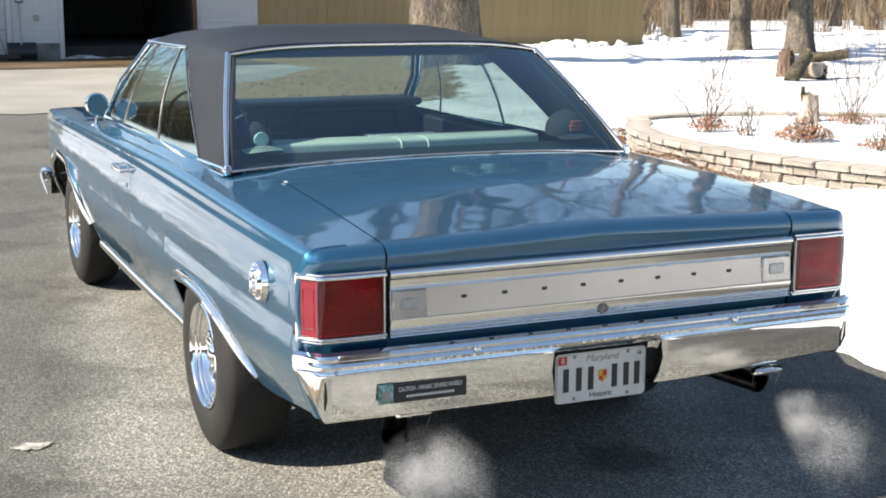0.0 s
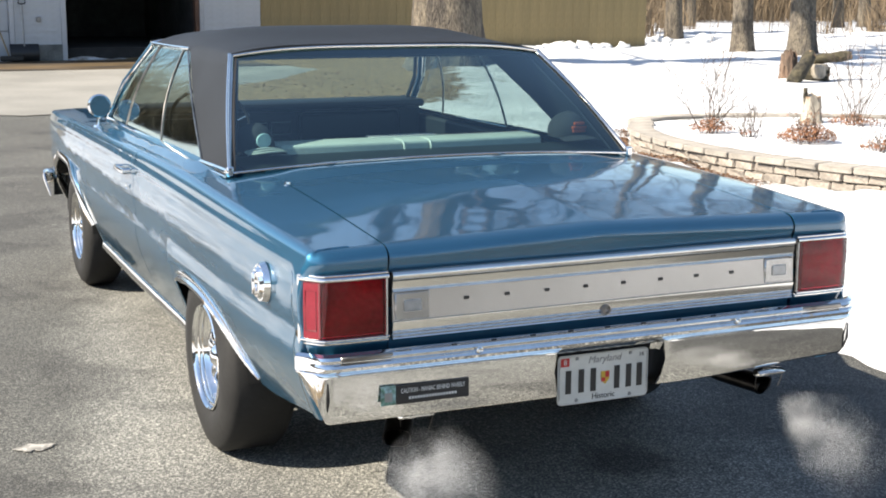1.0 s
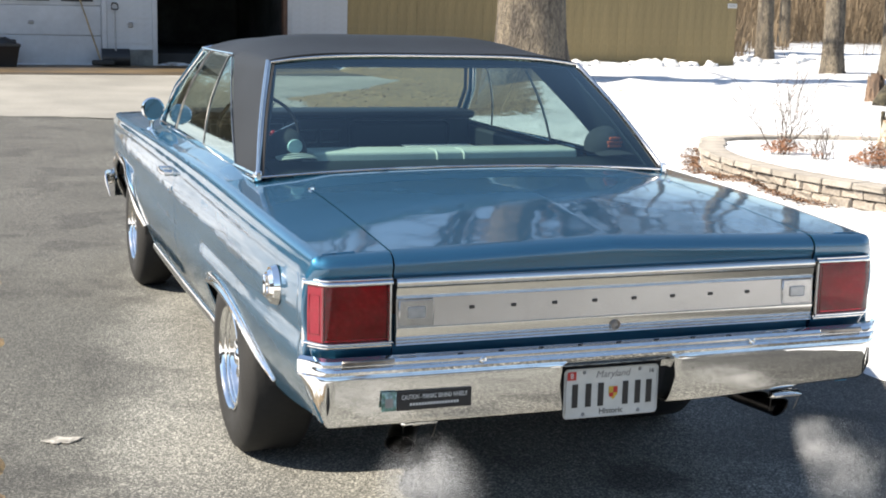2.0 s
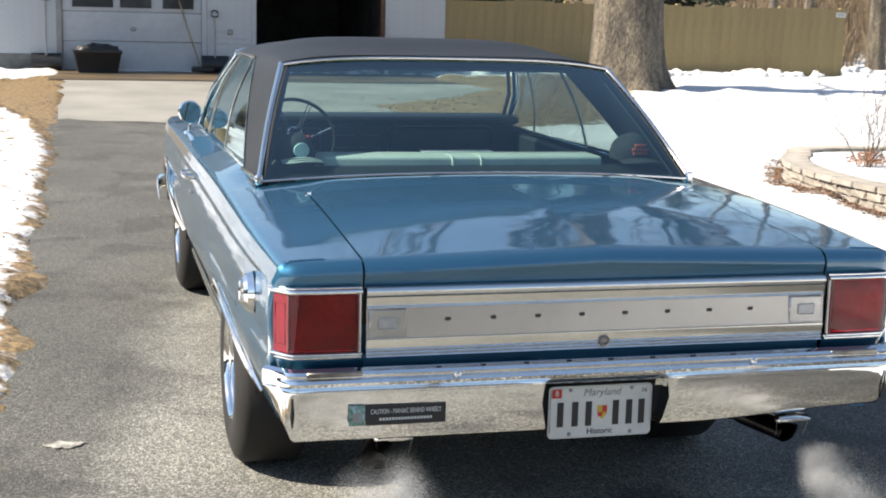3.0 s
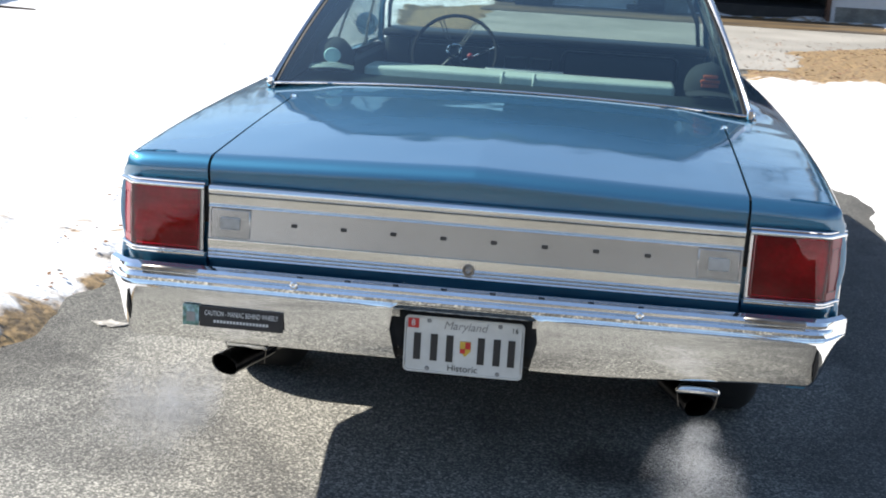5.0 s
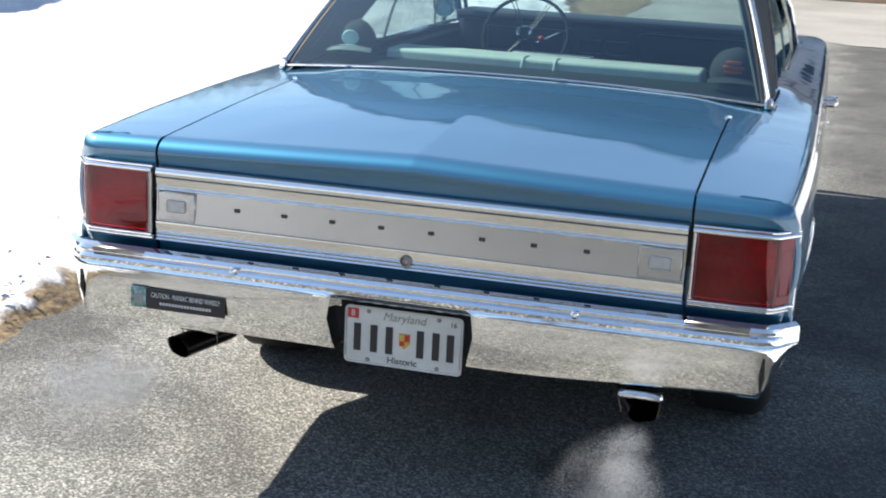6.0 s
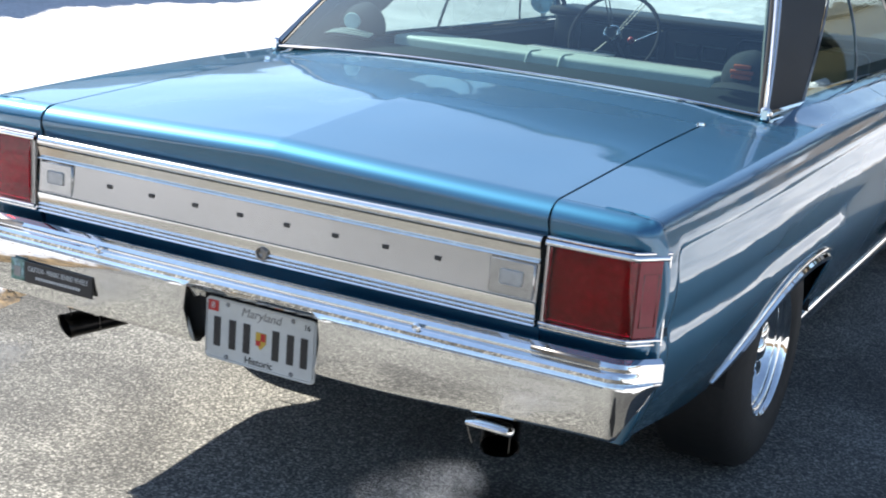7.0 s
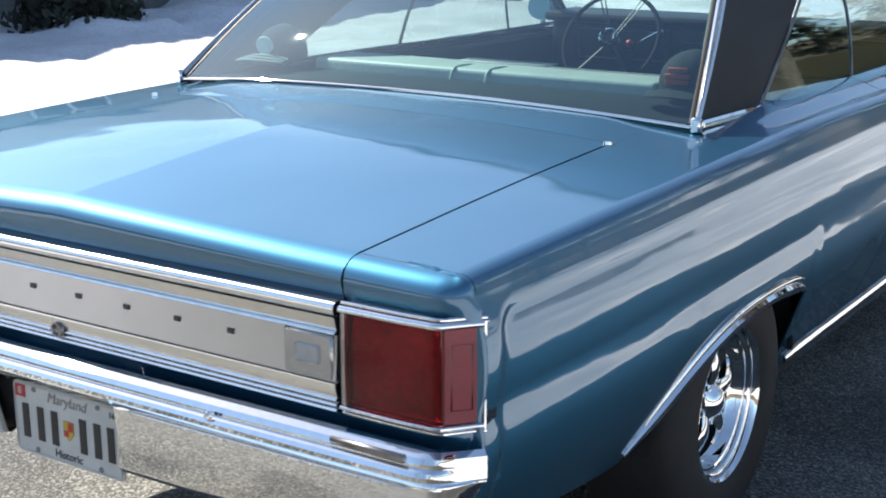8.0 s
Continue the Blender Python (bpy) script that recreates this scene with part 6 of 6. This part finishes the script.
# caps on the parcel shelf
def ball_cap(x, y, turn, patch, label):
    cap_ = thing("baseball_cap", label, "cap", (x, y, 1.016), turn, "caps on the parcel shelf")
    cap_.matrix_basis = cap_.matrix_basis @ Matrix.Diagonal((0.95, 0.95, 0.86, 1))
    bm = bmesh.new()
    bmesh.ops.create_uvsphere(bm, u_segments=28, v_segments=16, radius=0.082)
    bmesh.ops.delete(bm, geom=[v for v in bm.verts if v.co.z < -0.03], context="VERTS")
    for v in bm.verts:
        v.co = Vector((v.co.x * 0.95, v.co.y * 1.08, (v.co.z + 0.03) * 1.15 + 0.006 * fbm(v.co.x * 14, v.co.y * 14)))
    part("crown", thick(bm, 0.003), M_CLOTH, cap_)
    bm = bmesh.new()
    sheet(bm, [[(0.082 * u, -0.07 - (0.100 * r) * math.sqrt(max(0, 1 - 0.75 * u * u)) - 0.02 * (1 - u * u), 0.030 - 0.014 * u * u - 0.008 * r) for u in np.linspace(-1, 1, 13)] for r in np.linspace(0, 1, 5)])
    part("brim", thick(bm, 0.004), M_CLOTH, cap_)
    bm = bmesh.new()
    if patch is M_PATCH:
        lathe(bm, [(0.0, 0.0), (-0.005, 0.028), (0.0, 0.031)], "y", 20, (0, -0.092, 0.064))
        part("badge", bm, M_PATCH, cap_, "pale round badge")
        for r in (0.1, 0.48, 0.86):
            part("brim_stripe", rodded([(0.075 * u, -0.080 - 0.098 * r * math.sqrt(max(0, 1 - 0.75 * u * u)) - 0.02 * (1 - u * u), 0.036 - 0.014 * u * u - 0.008 * r) for u in np.linspace(-1, 1, 11)], 0.009, 0.004, 6), M_WHITEV, cap_, "white stripe on the brim")
    else:
        bm.free()
        for w, z in ((0.050, 0.082), (0.068, 0.064), (0.060, 0.048)):
            part("lettering", boxed(-w / 2, w / 2, -0.099, -0.088, z - 0.0065, z + 0.0065, 0.002), M_ORANGE, cap_, "orange lettering bar")
    return cap_


ball_cap(-0.645, 1.462, 8, M_PATCH, "black cap with pale badge and striped brim")
ball_cap(0.640, 1.462, 4, M_ORANGE, "black cap with orange lettering")

# thin white slab that draws the bright patch behind the seat top
paper = thing("paper", "thin white slab lying on the rear seat back", "paper", (0.0, 1.635, 1.035))
part("page", boxed(-0.13, 0.15, -0.02, 0.055, 0.0, 0.004, 0.001), M_WHITE, paper)


# ---------------------------------------------------------------- flower bed
def closed_curve(pts, per):
    n, out = len(pts), []
    p = [Vector((*q, 0)) for q in pts]
    for i in range(n):
        a, b, c, d = p[i - 1], p[i], p[(i + 1) % n], p[(i + 2) % n]
        for k in range(per):
            t = k / per
            out.append(0.5 * (2 * b + (c - a) * t + (2 * a - 5 * b + 4 * c - d) * t * t + (3 * b - a - 3 * c + d) * t**3))
    return out


BEDLINE = closed_curve(BED, 12)
lens = [0.0]
for a, b in zip(BEDLINE, BEDLINE[1:] + BEDLINE[:1]):
    lens.append(lens[-1] + (b - a).length)
BED_LENGTH = lens[-1]


def bed_at(d):
    d %= BED_LENGTH
    i = int(np.searchsorted(lens, d, "right")) - 1
    a, b = BEDLINE[i % len(BEDLINE)], BEDLINE[(i + 1) % len(BEDLINE)]
    t = (d - lens[i]) / max(1e-6, lens[i + 1] - lens[i])
    return a.lerp(b, t), math.degrees(math.atan2(b.y - a.y, b.x - a.x))


BASE = 0.075
bed = thing("retaining_wall", "low curved retaining wall of tan split-face blocks", "wall", (0, 0, 0))
rnd = random.Random(5)


def block_meshes(name, length, deep, high, material, rough, count):
    out = []
    for k in range(count):
        bm = bmesh.new()
        box(bm, -length / 2, length / 2, -deep / 2, deep / 2, 0, high, min(0.012, high * 0.16))
        for v in bm.verts:
            v.co += Vector((0, rough * rnd.uniform(-1, 1), 0.25 * rough * rnd.uniform(-1, 1)))
        me = bpy.data.meshes.new(name)
        bm.to_mesh(me), bm.free()
        me.materials.append(material)
        out.append(me)
    return out


blocks = block_meshes("block", 0.190, 0.18, 0.0695, M_BLOCK, 0.013, 7)
caps = block_meshes("cap_stone", 0.275, 0.235, 0.048, M_CAP, 0.008, 5)
for course in range(3):
    n = int(BED_LENGTH / 0.194)
    for k in range(n):
        p, a = bed_at((k + 0.5 * course) * BED_LENGTH / n)
        b = new("block", rnd.choice(blocks))
        b.parent = bed
        b.matrix_basis = pose(p.x, p.y, BASE + 0.0725 * course + rnd.uniform(-0.002, 0.002), rnd.uniform(-1, 1), 0, a + rnd.uniform(-1.5, 1.5))
n = int(BED_LENGTH / 0.2775)
for k in range(n):
    p, a = bed_at(k * BED_LENGTH / n)
    b = new("cap_stone", rnd.choice(caps))
    b.parent = bed
    b.matrix_basis = pose(p.x, p.y, BASE + 0.2195, 0, 0, a + rnd.uniform(-0.8, 0.8))
bm = bmesh.new()
inner = [bed_at(d)[0] for d in np.linspace(0, BED_LENGTH, 61)[:-1]]
mid_ = sum(inner, Vector()) / len(inner)
loops = []
for k in (0.99, 0.9, 0.75, 0.5, 0.25, 0.04):
    loops.append([(lerp(mid_.x, p.x, k), lerp(mid_.y, p.y, k), BASE + 0.235 + 0.05 * (1 - k) + 0.02 * fbm(p.x * k, p.y * k)) for p in inner])
rings(bm, loops)
structure(part("bed_snow", bm, M_SNOWP, sharp=180), "snow lying in the raised flower bed")
litter("fallen_leaves", 3200, lambda r: (lambda q: (q[0].x + math.sin(math.radians(q[1])) * q[2], q[0].y - math.cos(math.radians(q[1])) * q[2], 0.9))((lambda d, g: (*bed_at(d), g))(r.uniform(0.80, 1.02) * BED_LENGTH + r.uniform(0, 0.3), -(0.12 + abs(r.gauss(0, 0.075))))), 0.015, M_LEAF, "dead leaves drifted against the wall", 7)


def shrub(place, h, r, seed, leaves, label):
    rnd, lv, lf, stems = random.Random(seed), [], [], []
    for _ in range(19):
        verts, faces = [], []
        a, tilt = rnd.uniform(0, 6.28), abs(rnd.gauss(0, 0.30))
        d = Vector((math.cos(a) * tilt, math.sin(a) * tilt, 1)).normalized()
        p, pts, ln = Vector((rnd.gauss(0, 0.05), rnd.gauss(0, 0.05), -0.03)), [], h * rnd.uniform(0.5, 1.0)
        for i in range(6):
            pts.append(p.copy())
            d = (d + Vector((rnd.gauss(0, 0.16), rnd.gauss(0, 0.16), 0))).normalized()
            p = p + d * ln / 5
            if i > 1:
                e = (d + Vector((rnd.gauss(0, 0.7), rnd.gauss(0, 0.7), 0.1))).normalized()
                branch_tube(verts, faces, [pts[-1], pts[-1] + e * ln * 0.12, pts[-1] + e * ln * 0.25], [0.0028, 0.0022, 0.0014], 3)
        branch_tube(verts, faces, pts, [0.0038 * (1 - 0.13 * i) for i in range(6)], 4)
        stems.append((verts, faces))
    for _ in range(int(leaves * 2.2)):
        a, q = rnd.uniform(0, 6.28), 0.95 * r * rnd.uniform(0, 1) ** 0.7
        hi = rnd.random() < 0.07
        c = Vector((q * math.cos(a), q * math.sin(a), rnd.uniform(0.2, 0.75) * h if hi else 0.03 + (0.06 + 0.00010 * leaves) * rnd.random() * (1.3 - q / r)))
        u = Vector((rnd.gauss(0, 1), rnd.gauss(0, 1), rnd.gauss(0, 1))).normalized() * rnd.uniform(0.007, 0.016)
        v = u.orthogonal().normalized() * u.length * 0.5
        k = len(lv)
        lv += [c - u, c + v, c + u, c - v]
        lf.append((k, k + 1, k + 2, k + 3))
    s = thing("shrub", label, "shrub", place, 0, "shrubs in the flower bed")
    for verts, faces in stems:
        pydata("stem", verts, faces, M_TWIG, s, sharp=180)
    if leaves:
        tagged(pydata("leaf_litter", lv, lf, M_LEAFR, s, smooth=False), kind="stuff")
    return s


TOP = BASE + 0.25
shrub((5.15, 6.95, TOP), 0.9, 0.22, 1, 420, "leafless shrub with curled brown leaves at its foot")
shrub((5.22, 6.5, TOP), 0.34, 0.10, 2, 30, "small bare twiggy shrub in snow")
shrub((5.42, 5.95, TOP), 0.36, 0.26, 3, 900, "shrub with a skirt of orange-brown dead leaves")
shrub((6.75, 6.95, TOP), 1.15, 0.26, 4, 300, "tall leafless shrub with a few brown leaves")
shrub((5.55, 5.2, TOP), 0.30, 0.20, 5, 180, "low shrub with brown leaves in snow")
shrub((6.75, 6.15, TOP), 1.3, 0.22, 6, 150, "tall bare shrub with thin stems")


def stump(place, r, h, seed, label, material=M_STUMP, ragged=0.05):
    rnd = random.Random(seed)
    s = thing("stump", label, "stump", place, 0)
    bm, loops, n = bmesh.new(), [], 24
    for t in (0, 0.15, 0.4, 0.7, 0.95, 1.0):
        loops.append([Vector((math.cos(a), math.sin(a), 0)) * r * (1 + 0.5 * math.exp(-t * 6)) * (1 + 0.10 * math.sin(5 * a + seed) + ragged * rnd.uniform(-1, 1)) * (0.94 if t == 1 else 1) + Vector((0, 0, h * t - 0.03 + ((0.03 * math.sin(2 * a) + ragged * rnd.uniform(-1, 1)) if t > 0.9 else 0))) for a in np.linspace(0, 2 * math.pi, n + 1)[:-1]])
    rings(bm, loops)
    part("bark", bm, material, s)
    part("cut_face", rodded([(0, 0, h - 0.05), (0, 0, h - 0.012)], r * 0.9, n=18), M_WOODCUT, s)
    return s


st_ = stump((6.58, 7.35, TOP), 0.088, 0.27, 2, "weathered pale tree stump in the flower bed")
part("branch_stub", rodded([(-0.05, 0.02, 0.16), (-0.068, 0.03, 0.26), (-0.068, 0.03, 0.34)], 0.026, taper=[1, 0.9, 0.8]), M_ROTTEN, st_, "dark broken branch stub")
st_ = stump((10.96, 13.40, land(10.7, 13.3) + 0.08), 0.12, 0.36, 5, "broken old stump with pale reddish wood", M_OLDW, 0.14)


def rotten_log(a, b, r, seed, label):
    a, b = Vector(a), Vector(b)
    lg, rr = thing("log", label, "log", a, 0, "logs by the stump"), random.Random(seed)
    axis = b - a
    u = axis.orthogonal().normalized()
    v = axis.cross(u).normalized()
    bm = bmesh.new()
    rings(bm, [[axis * t + (u * math.cos(w) + v * math.sin(w)) * r * (1 + 0.22 * fbm(3 * math.cos(w), 3 * math.sin(w), 4 * t + seed)) * (1 - 0.25 * (2 * t - 1) ** 4) + axis.normalized() * 0.05 * rr.uniform(-1, 1) * (t in (0, 1)) for w in np.linspace(0, 2 * math.pi, 19)[:-1]] for t in np.linspace(0, 1, 9)])
    part("bark", bm, M_ROTTEN, lg)
    part("cut_face", rodded([axis * 0.97, axis * 1.012], r * 0.7, n=14), M_WOODCUT, lg)
    return lg


g = land(10.8, 12.9) + 0.10
rotten_log((10.50, 12.71, g - 0.02), (11.02, 12.97, g + 0.38), 0.105, 1, "dark mossy log leaning against the broken stump")
rotten_log((11.18, 13.11, g + 0.30), (11.72, 12.94, g + 0.36), 0.075, 2, "dark mossy log lying over a pale chunk")
rotten_log((11.01, 13.33, g + 0.05), (11.41, 13.03, g + 0.08), 0.14, 3, "short rotten log lying in the snow")
ch = thing("wood_chunk", "pale sawn chunk of wood dusted with snow", "log", (11.26, 13.05, g + 0.02), 20)
part("chunk", boxed(-0.12, 0.12, -0.10, 0.10, 0, 0.22, 0.06, 3), M_STUMP, ch)


# lumps of shovelled snow along the foot of the fence
rnd = random.Random(12)
lump_meshes = []
for k in range(4):
    bm = bmesh.new()
    bmesh.ops.create_icosphere(bm, subdivisions=2, radius=1.0)
    for v in bm.verts:
        v.co *= 1 + 0.5 * fbm(v.co.x * 2.1 + k * 9, v.co.y * 1.6, v.co.z * 1.6)
    me = bpy.data.meshes.new("snow_lump")
    bm.to_mesh(me), bm.free()
    me.materials.append(M_SNOWP)
    me.polygons.foreach_set("use_smooth", [True] * len(me.polygons))
    lump_meshes.append(me)
for k in range(64):
    x = rnd.uniform(5.6, 14.3) if k < 44 else rnd.uniform(14.2, 17.0)
    y = 22.0 - abs(rnd.gauss(0, 0.25)) if k < 44 else rnd.uniform(22.5, 24.5)
    s = rnd.uniform(0.07, 0.20)
    ob = new("snow_lump", rnd.choice(lump_meshes))
    ob.matrix_basis = pose(x, y, land(x, y) + 0.08, 0, 0, rnd.uniform(0, 360)) @ Matrix.Diagonal((s * 1.3, s, s * 0.8, 1))
    tagged(ob, "lump of shovelled snow at the foot of the fence", "snow", "snow lumps")


# ---- exhaust vapour, a drift of fine droplets behind each tail pipe ----
M_VAPOUR = mat("vapour", (0.443, 0.45, 0.457), 0.9, 0, 0.02, 60, 8, spec=0.1)


def vapour(start, end, width, count, seed):
    rnd = np.random.RandomState(seed)
    a, b = np.array(start), np.array(end)
    axis = (b - a) / np.linalg.norm(b - a)
    side = np.cross(axis, (0, 0, 1))
    side /= np.linalg.norm(side)
    up = np.cross(side, axis)
    n = count * 5
    s = rnd.beta(2.0, 2.0, n)
    r = width * (0.30 + 0.70 * np.clip(s / 0.5, 0, 1))
    turn, out = rnd.uniform(0, 2 * np.pi, n), np.sqrt(rnd.beta(1.0, 2.5, n))
    p = a + np.outer(s, b - a) + np.outer(np.cos(turn) * out * r, side) + np.outer(np.sin(turn) * out * r, up)
    chance = rnd.uniform(0, 1, n)
    kept = []
    for q, c in zip(p.tolist(), chance.tolist()):
        if c < 0.36 + 1.25 * fbm(q[0] * 9 + seed * 3, q[1] * 9, q[2] * 9, 4):
            kept.append(q)
            if len(kept) == count:
                break
    p = np.array(kept)
    u, w = rnd.normal(size=p.shape), rnd.normal(size=p.shape)
    u /= np.linalg.norm(u, axis=1)[:, None]
    w = np.cross(u, w)
    w /= np.linalg.norm(w, axis=1)[:, None]
    d = 0.00028
    verts = np.stack([p + u * d, p - u * d * 0.5 + w * d * 0.87, p - u * d * 0.5 - w * d * 0.87], 1).reshape(-1, 3)
    ob = pydata("vapour", verts.tolist(), np.arange(len(verts)).reshape(-1, 3).tolist(), M_VAPOUR, smooth=False)
    tagged(ob, "pale wisp of exhaust vapour behind the tail pipe", "vapour", kind="stuff")


vapour((-0.634, 0.0, 0.36), (-0.72, -0.50, 0.39), 0.155, 370000, 3)
vapour((0.604, -0.03, 0.36), (0.56, -0.46, 0.29), 0.14, 260000, 7)
